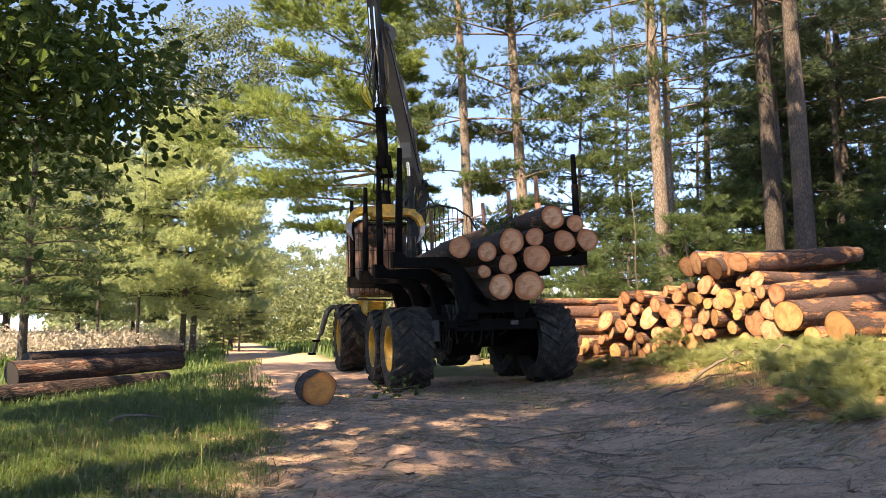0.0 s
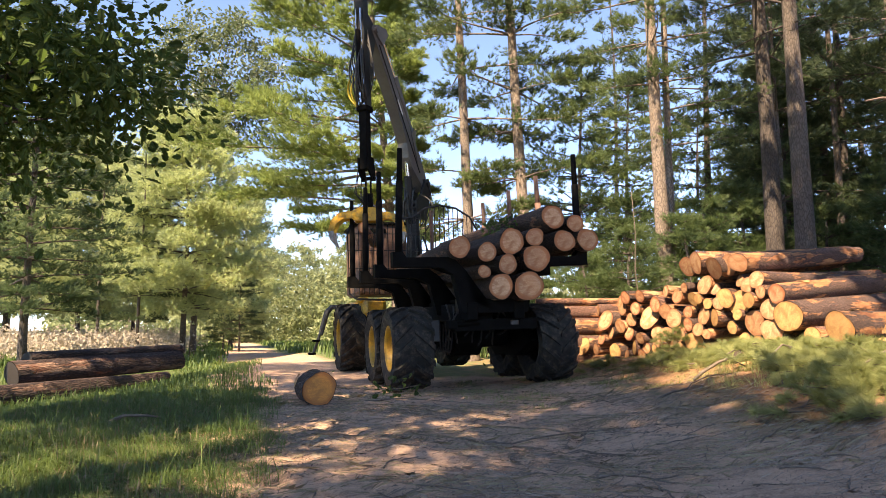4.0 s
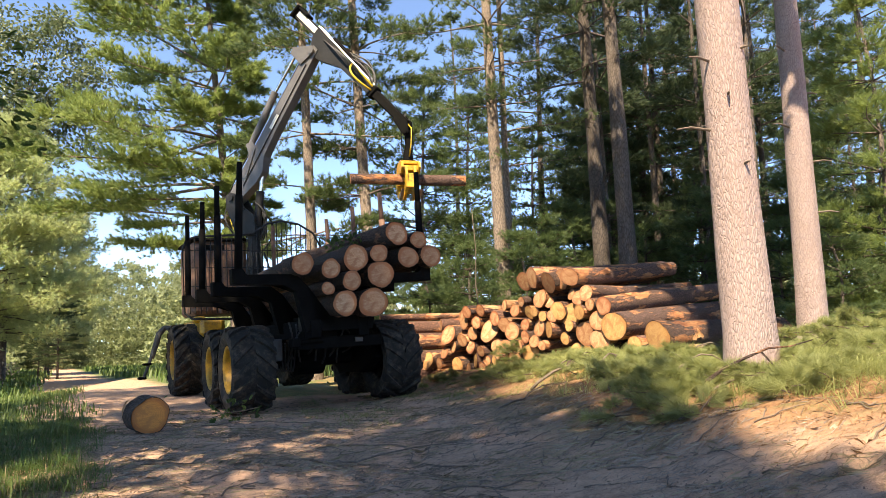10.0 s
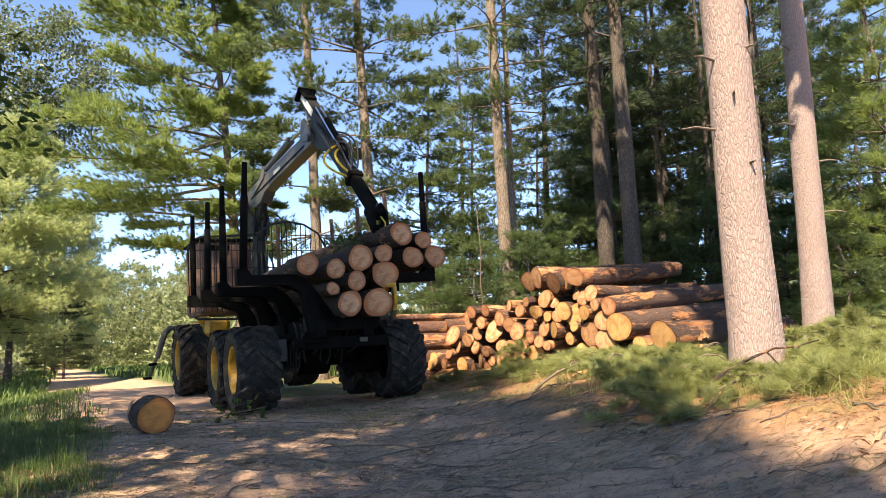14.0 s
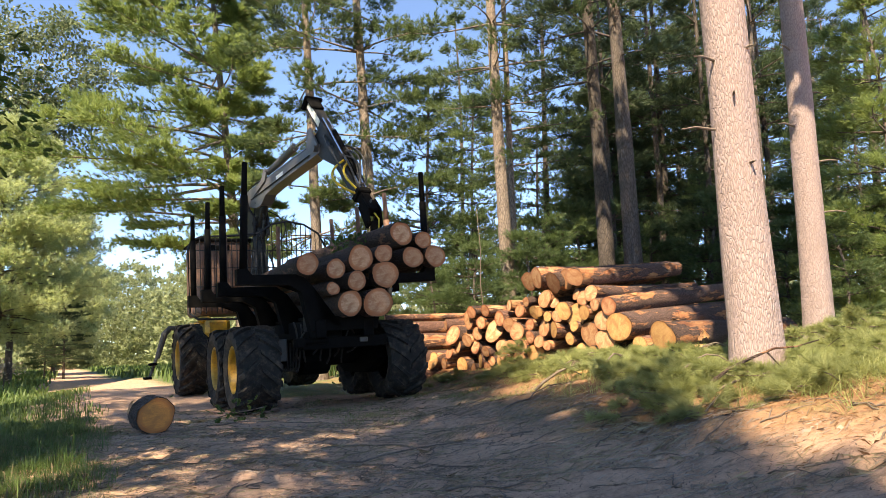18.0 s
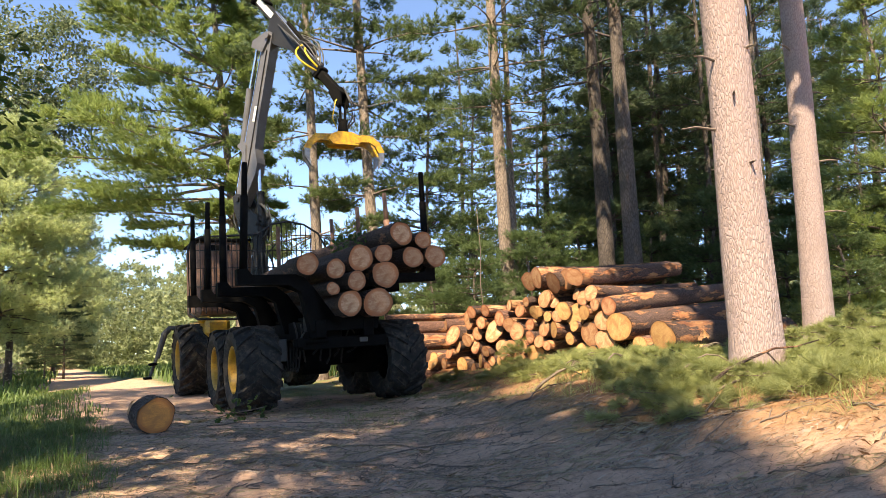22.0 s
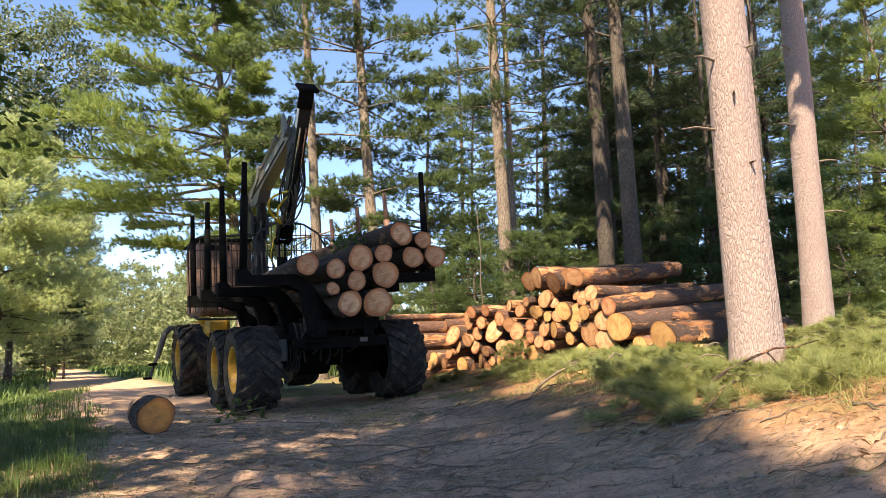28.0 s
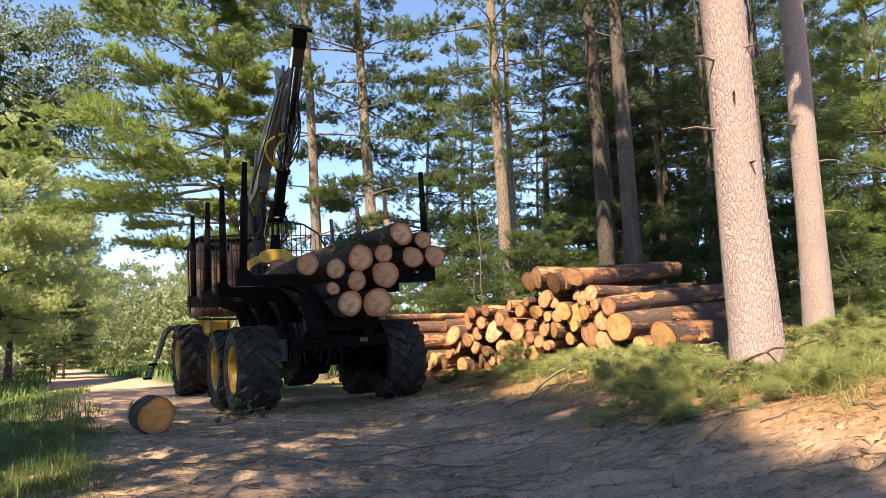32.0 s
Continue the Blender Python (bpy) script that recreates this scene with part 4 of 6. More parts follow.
def add_gate():
    """The barred guard between the load and the crane: a square cage on one side and a bowed top on the other."""
    bm = bmesh.new()
    tube(bm, [(-1.42, 3.62, 1.62), (-1.44, 3.62, 2.85), (-1.36, 3.62, 3.02), (-1.2, 3.62, 3.08), (-0.5, 3.62, 3.12), (-0.1, 3.62, 3.16),
              (0.2, 3.62, 3.36), (0.5, 3.62, 3.42), (0.85, 3.62, 3.36), (1.15, 3.62, 3.18), (1.3, 3.62, 2.9), (1.34, 3.62, 1.7)], 0.022, 7)
    tube(bm, [(-1.42, 3.62, 1.62), (-1.3, 3.5, 1.5), (-0.6, 3.45, 1.47), (-0.3, 3.6, 1.6)], 0.022, 7)
    gate = part("load_gate", bm, BOOM_BLACK, forwarder, "black barred steel guard with a bowed top")
    for z, x0, x1 in ((1.75, -1.42, 1.3), (2.12, -1.42, 1.3), (2.48, -1.43, 1.3), (2.82, -1.43, 1.28)):
        bm = bmesh.new()
        rod(bm, (x0, 3.63, z), (x1, 3.63, z), 0.009, n=6)
        part("rail", bm, BOOM_BLACK, gate)
    for i in range(27):
        x = -1.32 + i * 0.1
        top = 3.06 if x < -0.15 else 3.42 - 0.55 * abs(x - 0.5) ** 1.9
        bm = bmesh.new()
        rod(bm, (x, 3.61, 1.6), (x, 3.61, top), 0.0095, n=6)
        part("bar", bm, BOOM_BLACK, gate)
    for x in (-0.75, 0.30):
        bm = bmesh.new()
        rod(bm, (x, 3.58, 1.6), (x, 3.58, 3.3 if x > 0 else 3.1), 0.04, n=10)
        part("gate_post", bm, RUSTY, gate)


add_gate()


def add_front():
    bm = bmesh.new()
    box(bm, -0.46, 5.78, 2.42, 1.16, 1.5, 1.56, bevel=0.07)
    cab = part("cab", bm, RUSTY, forwarder, "reddish brown ribbed cab wall behind the guard")
    for i in range(9):
        bm = bmesh.new()
        box(bm, -0.96 + i * 0.12, 5.012, 2.40, 0.05, 0.03, 1.36, bevel=0.01)
        part("rib", bm, RUSTY, cab)
    bm = bmesh.new()
    box(bm, -0.62, 5.004, 3.05, 0.5, 0.04, 0.13)
    part("window_slot", bm, DARK_STEEL, cab)
    bm = bmesh.new()
    box(bm, -0.46, 5.78, 3.23, 1.24, 1.6, 0.06)
    part("cab_roof", bm, DARK_STEEL, cab)
    bm = bmesh.new()
    box(bm, -0.72, 5.9, 1.36, 0.5, 2.6, 0.38, bevel=0.08)
    part("engine_hood", bm, RIM_YELLOW, forwarder, "yellow painted front body")
    for side in (-1, 1):
        bm = bmesh.new()
        box(bm, side * 0.94, 4.9, 1.53, 0.24, 0.3, 0.14, bevel=0.05)
        part("fender", bm, YELLOW, forwarder, "yellow painted fender")
    bm = bmesh.new()
    tube(bm, [(-1.52, 5.75, 1.42), (-1.68, 5.7, 1.15), (-1.86, 5.62, 0.62), (-1.95, 5.6, 0.40)], 0.032, 8)
    tube(bm, [(-1.30, 5.75, 1.42), (-1.50, 5.78, 1.42), (-1.62, 5.74, 1.30), (-1.70, 5.7, 1.05), (-1.78, 5.66, 0.80)], [0.05, 0.06, 0.065, 0.06, 0.05], 10)
    step = part("step_arm", bm, DUSTY_GREY, forwarder, "dark bent step hanging beside the front wheel")
    for x, z in ((-1.98, 0.40), (-1.88, 0.68)):
        bm = bmesh.new()
        box(bm, x, 5.6, z, 0.16, 0.26, 0.05)
        part("tread", bm, DARK_STEEL, step)
    bm = bmesh.new()
    rod(bm, (0, 4.3, 0.95), (0, 4.9, 0.95), 0.2, n=14)
    box(bm, 0, 4.5, 1.1, 0.5, 0.5, 0.5)
    part("middle_joint", bm, DARK_STEEL, forwarder)


add_front()

# ---------------------------------------------------------------- the crane
PILLAR = Vector((0.21, 4.77, 4.13))       # the slewing axis, at the height of the main boom's pin
PIN_BACK = -0.42                          # the pin lies behind the axis
MAIN = 3.60                               # pin to pin


def add_crane():
    x, y, _ = PILLAR
    bm = bmesh.new()
    rod(bm, (x, y, 1.3), (x, y, 1.85), 0.3, 0.24, 20)
    rod(bm, (x, y, 1.85), (x, y, 3.05), 0.15, 0.14, 18)
    rod(bm, (x, y, 2.55), (x, y, 2.62), 0.19, 0.19, 18)
    part("crane_base", bm, BOOM_BLACK, forwarder, "dark steel crane pillar")
    for k in range(5):
        hose("hose", arc((x - 0.16 + 0.08 * k, y - 0.17, 2.9), (x - 0.2 + 0.1 * k, y - 0.26, 1.7), 0.05 + 0.03 * (k % 3), 8, (0.6 * (k - 2), -0.4, 0)), 0.02, HOSE, forwarder)
    # slewing head: y points where the boom points
    bm = bmesh.new()
    rod(bm, (0, 0, -1.12), (0, 0, -0.50), 0.135, 0.135, 18)
    rod(bm, (0, 0, -0.52), (0, 0, -0.44), 0.17, 0.17, 18)
    for s in (-1, 1):
        prism(bm, [(-0.30, -0.85), (0.16, -0.85), (0.16, -0.45), (-0.10, -0.25), (-0.32, 0.09), (-0.45, 0.13), (-0.57, 0.07), (-0.56, -0.2)], s * 0.16 - 0.025, s * 0.16 + 0.025)
    rod(bm, (-0.23, PIN_BACK, 0), (0.23, PIN_BACK, 0), 0.06, n=14)
    rod(bm, (-0.20, 0.10, -0.60), (0.20, 0.10, -0.60), 0.05, n=12)
    box(bm, 0.0, -0.38, -0.5, 0.3, 0.14, 0.22)
    head = part("crane_head", bm, BOOM_BLACK, forwarder, "black slewing crane head")
    for k in range(4):
        hose("hose", arc((-0.16 + 0.03 * k, -0.30, 0.1), (-0.12 + 0.06 * k, -0.3, -0.95), 0.22 + 0.05 * k, 12, (-0.35 + 0.2 * k, -1.0, 0.3)), 0.017, YELLOW_HOSE if k == 2 else HOSE, head)
    hose("hose", arc((0.18, -0.1, -0.25), (0.2, -0.12, -1.0), 0.2, 10, (1.0, -0.5, 0)), 0.018, HOSE, head)
    hose("hose", arc((-0.2, 0.05, -0.3), (-0.24, 0.0, -1.2), 0.34, 14, (-1.0, 0.3, 0.25)), 0.014, HOSE, head)
    for k in range(4):
        hose("hose", arc((-0.12 + 0.08 * k, 0.14, -0.15), (-0.10 + 0.06 * k, 0.17, -0.95), 0.10 + 0.03 * ((k * 5) % 4), 10, (0.5 * math.sin(1.7 * k), 1.0, 0.2)), 0.017, HOSE, head)
    # main boom along y
    bm = bmesh.new()
    prism(bm, [(-0.13, -0.10), (0.1, -0.18), (0.62, -0.33), (0.86, -0.33), (1.15, -0.18), (1.7, -0.14), (3.35, -0.11), (3.68, -0.1), (3.72, 0.04), (3.53, 0.13), (1.5, 0.15), (0.6, 0.17), (0.0, 0.14), (-0.13, 0.10)], -0.12, 0.12)
    main = part("main_boom", bm, BOOM_GREY, forwarder, "grey painted steel main boom")
    for s in (-1, 1):
        bm = bmesh.new()
        box(bm, s * 0.121, 1.9, 0.155, 0.014, 3.3, 0.014, bevel=0)
        part("edge_rail", bm, CHROME, main, "worn bright edge rail")
        bm = bmesh.new()
        box(bm, s * 0.123, 1.9, 0.0, 0.006, 0.34, 0.085, bevel=0)
        part("decal", bm, LABEL_PALE, main)
        bm = bmesh.new()
        prism(bm, [(0.55, -0.06), (1.2, 0.10), (1.3, 0.26), (1.12, 0.30), (1.0, 0.16), (0.5, 0.06)], s * 0.134 - 0.012, s * 0.134 + 0.012)
        part("cylinder_lug", bm, BOOM_GREY, main)
        bm = bmesh.new()
        rod(bm, (s * 0.132, 0.35, -0.08), (s * 0.132, 3.3, -0.03), 0.012, n=6)
        part("steel_pipe", bm, BOOM_BLACK, main)
    bm = bmesh.new()
    rod(bm, (0.0, 1.12, 0.32), (0.0, 2.45, 0.43), 0.08, n=14)
    rod(bm, (-0.14, 1.16, 0.31), (0.14, 1.16, 0.31), 0.05, n=12)
    part("boom_cylinder", bm, BOOM_GREY, main)
    bm = bmesh.new()
    rod(bm, (0.0, 2.45, 0.43), (0.0, 3.40, 0.42), 0.036, n=12)
    part("boom_rod", bm, CHROME, main)
    for s in (-0.095, -0.055, 0.05, 0.09):
        hose("boom_hose", [(s, 0.0, 0.17), (s, 0.6, 0.215 + 0.2 * abs(s)), (s, 1.3, 0.175), (s, 2.4, 0.17), (s, 3.3, 0.175), (s * 0.9, 3.62, 0.32)], 0.015, HOSE, main)
    bm = bmesh.new()
    rod(bm, (-0.2, MAIN, 0), (0.2, MAIN, 0), 0.065, n=14)
    for s in (-1, 1):
        prism(bm, [(3.24, 0.08), (3.62, -0.07), (3.70, 0.05), (3.48, 0.44), (3.34, 0.44)], s * 0.145 - 0.016, s * 0.145 + 0.016)
    part("elbow_bracket", bm, BOOM_GREY, main)
    # lift cylinder from the head to the main boom
    bm = bmesh.new()
    rod(bm, (0, -0.04, 0), (0, 0.70, 0), 0.085, n=14)
    rod(bm, (0, 0.66, 0), (0, 0.71, 0), 0.095, n=14)
    part("lift_cylinder", bm, BOOM_BLACK, forwarder)
    bm = bmesh.new()
    rod(bm, (0, -0.82, 0), (0, 0, 0), 0.045, n=12)
    rod(bm, (-0.09, 0, 0), (0.09, 0, 0), 0.06, n=12)
    part("piston_rod", bm, CHROME, forwarder, "chromed lift rod")
    # outer boom along y: its pin at the origin, the beam above it, a tail behind
    bm = bmesh.new()
    prism(bm, [(-0.95, 0.26), (-0.95, 0.45), (0.3, 0.44), (1.75, 0.38), (1.75, 0.19), (0.75, 0.17), (0.25, -0.04), (-0.08, -0.1), (-0.13, 0.06), (-0.26, 0.25)], -0.10, 0.10)
    outer = part("outer_boom", bm, BOOM_BLACK, forwarder, "black outer boom with a pale stripe")
    bm = bmesh.new()
    box(bm, 0.104, -0.58, 0.365, 0.008, 0.64, 0.12, bevel=0)
    part("pale_stripe", bm, LABEL_PALE, outer)
    bm = bmesh.new()
    box(bm, 0, -0.975, 0.36, 0.36, 0.07, 0.30, bevel=0.05)
    box(bm, 0.03, -0.79, 0.47, 0.26, 0.30, 0.06, bevel=0.02)
    part("end_cap", bm, DARK_STEEL, outer, "black rounded end plate")
    hose("hose", arc((0.09, 0.95, 0.43), (0.09, 1.72, 0.30), 0.32, 13, (0.9, -0.15, -0.25)), 0.021, YELLOW_HOSE, outer, "yellow sleeved hydraulic hose")
    hose("hose", arc((0.07, 1.05, 0.43), (0.08, 1.70, 0.36), 0.17, 13, (0.9, -0.1, 0.1)), 0.020, YELLOW_HOSE, outer, "yellow sleeved hydraulic hose")
    for k in range(8):
        hose("hose", arc((0.02 * k - 0.07, 0.35 + 0.07 * k, 0.44), (0.03 * k - 0.10, 1.55 + 0.06 * (k % 4), 0.38), 0.05 + 0.028 * ((k * 3) % 8), 11,
                         (0.5 * math.sin(2.4 * k), 0, 1)), 0.016, HOSE, outer)
    for k in range(4):
        hose("hose", arc((0.11 - 0.02 * k, 0.05 + 0.1 * k, 0.34), (0.12 - 0.03 * k, 1.0 + 0.2 * k, 0.30), 0.08 + 0.05 * k, 11, (0.9, 0, 0.5)), 0.014, HOSE, outer)
        hose("hose", arc((-0.10, 0.1 + 0.1 * k, 0.30), (-0.11 + 0.02 * k, 1.1 + 0.15 * k, 0.26), 0.06 + 0.04 * k, 11, (-0.9, 0, 0.2)), 0.014, HOSE, outer)
    for s in (-0.05, 0.05):
        bm = bmesh.new()
        rod(bm, (s, -0.3, 0.475), (s, 1.68, 0.41), 0.016, n=8)
        part("steel_pipe", bm, CHROME, outer, "bright steel hydraulic pipe")
    bm = bmesh.new()
    rod(bm, (0, 0.15, 0.50), (0, 1.35, 0.46), 0.045, n=12)
    part("extension_cylinder", bm, DARK_STEEL, outer)
    bm = bmesh.new()
    rod(bm, (0, 1.35, 0.46), (0, 1.62, 0.45), 0.022, n=10)
    part("extension_rod", bm, CHROME, outer)
    bm = bmesh.new()
    box(bm, 0, 1.72, 0.285, 0.25, 0.12, 0.27, bevel=0.02)
    part("boom_collar", bm, DARK_STEEL, outer)
    # telescopic extension along y, its tip pin at the origin
    bm = bmesh.new()
    box(bm, 0, -1.0, 0.10, 0.18, 1.7, 0.18, bevel=0.02)
    for s in (-1, 1):
        prism(bm, [(-0.4, 0.0), (-0.4, 0.2), (-0.15, 0.2), (0.06, 0.04), (0.05, -0.07), (-0.05, -0.07)], s * 0.11 - 0.018, s * 0.11 + 0.018)
    rod(bm, (-0.15, 0, 0), (0.15, 0, 0), 0.04, n=12)
    part("extension", bm, DARK_STEEL, forwarder, "black telescopic boom tip")
    # hanging link and rotator
    bm = bmesh.new()
    for s in (-1, 1):
        box(bm, s * 0.05, 0, -0.16, 0.03, 0.10, 0.40)
    rod(bm, (-0.09, 0, -0.34), (0.09, 0, -0.34), 0.045, n=12)
    rod(bm, (0, 0, -0.58), (0, 0, -0.36), 0.11, 0.085, 16)
    rod(bm, (0, 0, -0.62), (0, 0, -0.58), 0.15, 0.15, 16)
    link = part("rotator", bm, DARK_STEEL, forwarder, "black hanging rotator")
    hose("hose", [(-0.06, 0, 0.3), (-0.22, 0.05, 0.02), (-0.24, 0.03, -0.32), (-0.11, 0, -0.46)], 0.016, HOSE, link)
    hose("hose", [(-0.04, 0.03, 0.3), (-0.15, 0.12, -0.02), (-0.16, 0.12, -0.3), (-0.08, 0.06, -0.46)], 0.016, HOSE, link)
    hose("hose", [(-0.02, -0.03, 0.4), (-0.20, -0.10, 0.1), (-0.26, -0.08, -0.3), (-0.1, -0.05, -0.5)], 0.014, HOSE, link)
    hose("hose", [(0.06, 0, 0.16), (0.16, 0.05, 0.05), (0.22, 0.03, -0.3), (0.12, 0, -0.52)], 0.013, YELLOW_HOSE, link, "yellow sleeved hydraulic hose")
    # grapple: a housing and two curved tongs that close along x
    bm = bmesh.new()
    for s in (-1, 1):
        prism(bm, [(-0.34, -0.10), (-0.30, 0.0), (-0.14, 0.07), (0.14, 0.07), (0.30, 0.0), (0.34, -0.10), (0.25, -0.19), (-0.25, -0.19)], s * 0.17 - 0.022, s * 0.17 + 0.022)
    box(bm, 0, 0, 0.03, 0.34, 0.36, 0.07)
    box(bm, 0, 0, -0.10, 0.3, 0.5, 0.1)
    bmesh.ops.rotate(bm, cent=(0, 0, 0), matrix=Matrix.Rotation(math.pi / 2, 3, "Z"), verts=bm.verts[:])
    part("grapple_body", bm, YELLOW, forwarder, "worn yellow grapple housing")
    back = [(-0.04, 0.06), (0.16, 0.10), (0.36, 0.05), (0.50, -0.09), (0.56, -0.30)]
    front = [(0.44, -0.30), (0.39, -0.15), (0.28, -0.06), (0.12, -0.04), (-0.04, -0.06)]
    claw = [(0.557, -0.298), (0.515, -0.47), (0.36, -0.63), (0.425, -0.45), (0.443, -0.298)]
    turn = Matrix.Rotation(-math.pi / 2, 3, "Z")
    for side in (-1, 1):
        bm = bmesh.new()
        for yy in ((-0.20, 0.15) if side < 0 else (-0.11, 0.06)):
            prism(bm, [(side * u, z) for u, z in back + front], yy, yy + 0.05)
        bmesh.ops.rotate(bm, cent=(0, 0, 0), matrix=turn, verts=bm.verts[:])
        box(bm, side * 0.26, 0, 0.025, 0.30, 0.3 if side < 0 else 0.2, 0.06)
        tong = part("grapple_tong", bm, YELLOW, forwarder, "curved yellow grapple tong with a worn steel tip")
        for yy in ((-0.20, 0.15) if side < 0 else (-0.11, 0.06)):
            bm = bmesh.new()
            prism(bm, [(side * u, z) for u, z in claw], yy - 0.003, yy + 0.053)
            bmesh.ops.rotate(bm, cent=(0, 0, 0), matrix=turn, verts=bm.verts[:])
            part("claw_tip", bm, CLAW, tong, "bare steel claw tip")


add_crane()
PARTS = {}
for ob in forwarder.children:
    PARTS.setdefault(ob.name.split(".")[0], []).append(ob)
# ---------------------------------------------------------------- the load on the forwarder
LOAD = [(-0.583, -1.10, 2.03, 0.159), (-0.178, -1.10, 1.96, 0.145), (0.203, -1.10, 2.11, 0.195), (0.587, -1.05, 2.18, 0.141), (0.89, -1.05, 2.48, 0.184),
        (1.272, -1.0, 2.39, 0.135), (1.436, -1.05, 2.14, 0.169), (1.08, -1.0, 2.13, 0.168), (0.578, -1.10, 1.87, 0.205), (0.11, -1.15, 1.78, 0.145),
        (-0.231, -1.10, 1.68, 0.096), (-0.005, -1.15, 1.465, 0.184), (0.418, -1.15, 1.46, 0.218)]


def on_machine(x, y, z, rz=0.0, rx=0.0):
    """A pose on the standing forwarder, for a log that lies along its bed."""
    return FORWARDER @ pose(x, y, z, rx, 0, 90 + rz)


for k, (x, y, z, r) in enumerate(LOAD):
    log("pine_log", 4.6 if k not in (0, 6) else 4.2, r, r * 0.9, 100 + k, on_machine(x, y, z, (-2, 1, 0.5, -1, 4, -1, 0, 1, 0.5, -0.5, 1, 0.5, 0)[k], (3, 0, 0.4, 0, 5, 0, 0, 0, 0, 0, 0, 0, 0)[k]),
        CUT_LOAD, "pine log with a pinkish sawn end loaded on the forwarder", "logs on the forwarder", BARK_OLD)

# ---------------------------------------------------------------- the log pile on the bank
# near ends of the stacked logs: metres along the pile's face, height and radius
FACE, FACE_END = Vector((5.03, 9.22, 0)), Vector((2.90, 13.97, 0))
FACE_WAY = (FACE_END - FACE).normalized()
PILE_TOP = [(2.70, 1.91, 0.162), (2.45, 1.95, 0.176), (2.04, 1.83, 0.184), (1.82, 1.87, 0.162), (1.59, 1.88, 0.144), (1.66, 1.62, 0.088),
            (1.49, 1.55, 0.111), (1.28, 1.61, 0.125), (2.30, 1.59, 0.149), (2.15, 1.52, 0.082), (1.21, 1.43, 0.093), (0.92, 1.39, 0.138)]
PILE_MID = [(1.89, 1.37, 0.154), (1.69, 1.29, 0.192), (1.41, 1.32, 0.118), (2.42, 1.38, 0.084), (2.26, 1.30, 0.083), (2.00, 1.30, 0.106),
            (1.10, 1.18, 0.154), (1.39, 0.99, 0.204), (0.77, 1.08, 0.220), (1.08, 0.89, 0.170), (0.01, 0.92, 0.217), (0.48, 0.81, 0.134),
            (2.38, 1.12, 0.158), (2.11, 1.08, 0.131), (1.81, 0.93, 0.097), (1.62, 0.72, 0.135), (1.34, 0.69, 0.125), (1.07, 0.62, 0.085),
            (2.47, 0.90, 0.109), (2.27, 0.83, 0.083), (2.61, 0.71, 0.152), (2.28, 0.62, 0.075), (1.91, 0.62, 0.089), (1.68, 1.12, 0.088)]
PILE_LEFT = [(4.21, 1.47, 0.112), (3.83, 1.48, 0.114), (3.25, 1.54, 0.097), (2.77, 1.57, 0.085), (2.96, 1.43, 0.112), (4.43, 1.34, 0.179),
             (3.96, 1.27, 0.119), (3.47, 1.32, 0.133), (3.23, 1.20, 0.132), (3.06, 1.08, 0.156), (3.68, 1.12, 0.207), (4.15, 1.08, 0.130),
             (4.88, 1.07, 0.203), (4.40, 0.96, 0.122), (4.24, 0.84, 0.130), (3.52, 0.85, 0.107), (3.83, 0.75, 0.100), (3.31, 0.85, 0.097),
             (4.75, 0.85, 0.115), (4.96, 0.74, 0.126), (3.44, 0.69, 0.106)]
PILE_LOW = [(3.76, 0.58, 0.099), (4.07, 0.58, 0.138), (3.48, 0.58, 0.071), (3.13, 0.84, 0.096), (2.96, 0.63, 0.129), (2.88, 0.82, 0.129),
            (4.61, 0.51, 0.152), (3.89, 0.47, 0.100), (5.13, 0.53, 0.108), (3.68, 0.40, 0.090), (5.61, 0.58, 0.161), (5.14, 1.27, 0.108),
            (2.68, 0.98, 0.110), (2.70, 1.18, 0.102), (2.60, 1.38, 0.110), (4.30, 0.44, 0.103), (3.37, 0.45, 0.106), (3.10, 0.45, 0.104),
            (2.78, 0.50, 0.094)]
rng = random.Random(5)
for rows, length, slope, cuts in ((PILE_TOP, 2.9, 3.0, (CUT_PALE, CUT_PALE, CUT_PINK)), (PILE_MID, 2.8, 1.5, (CUT_PILE, CUT_PILE, CUT_PALE)),
                                  (PILE_LEFT, 2.5, 1.0, (CUT_PALE, CUT_PINK, CUT_PALE)), (PILE_LOW, 2.4, 1.0, (CUT_PALE, CUT_PILE, CUT_PINK))):
    for k, (d, z, r) in enumerate(rows):
        big = r > 0.18 or (rows is PILE_TOP and d < 2.0)
        bearing = 66 + (rng.uniform(-4, 4) if big else rng.uniform(-13, 13))
        p = FACE + FACE_WAY * d
        slide = rng.uniform(-0.06, 0.05)
        log("pine_log", length * rng.uniform(0.9, 1.1) + (0.6 if rows is PILE_MID and d < 1.0 else 0), r, r * rng.uniform(0.84, 0.98), 300 + 40 * k + int(100 * z),
            axis(p.x + slide, p.y + 0.4 * slide, z, bearing, slope + rng.uniform(-3, 3), rng.uniform(0, 360)), cuts[rng.randrange(3)],
            "thick sawn pine log with flaking bark in the pile" if r > 0.15 else "slim sawn pine log stacked on the roadside pile", "logs in the pile",
            BARK_LOG if big or k % 3 == 0 else BARK_SMOOTH, tilt=0.16, bend=rng.uniform(-0.03, 0.03), scar=3 if big else k % 2)
# longer stems lying behind the pile's near end
for k, (x, y, z, r) in enumerate([(1.8, 14.5, 0.62, 0.17), (1.7, 14.6, 0.95, 0.18), (1.7, 14.8, 1.24, 0.14), (1.9, 14.4, 0.32, 0.16), (1.9, 14.9, 1.46, 0.08)]):
    log("pine_log", 3.6, r, r * 0.93, 700 + k, axis(x, y, z, 86, 0.5), CUT_PALE, "long peeled pine stem lying behind the pile", "logs in the pile", BARK_SMOOTH)

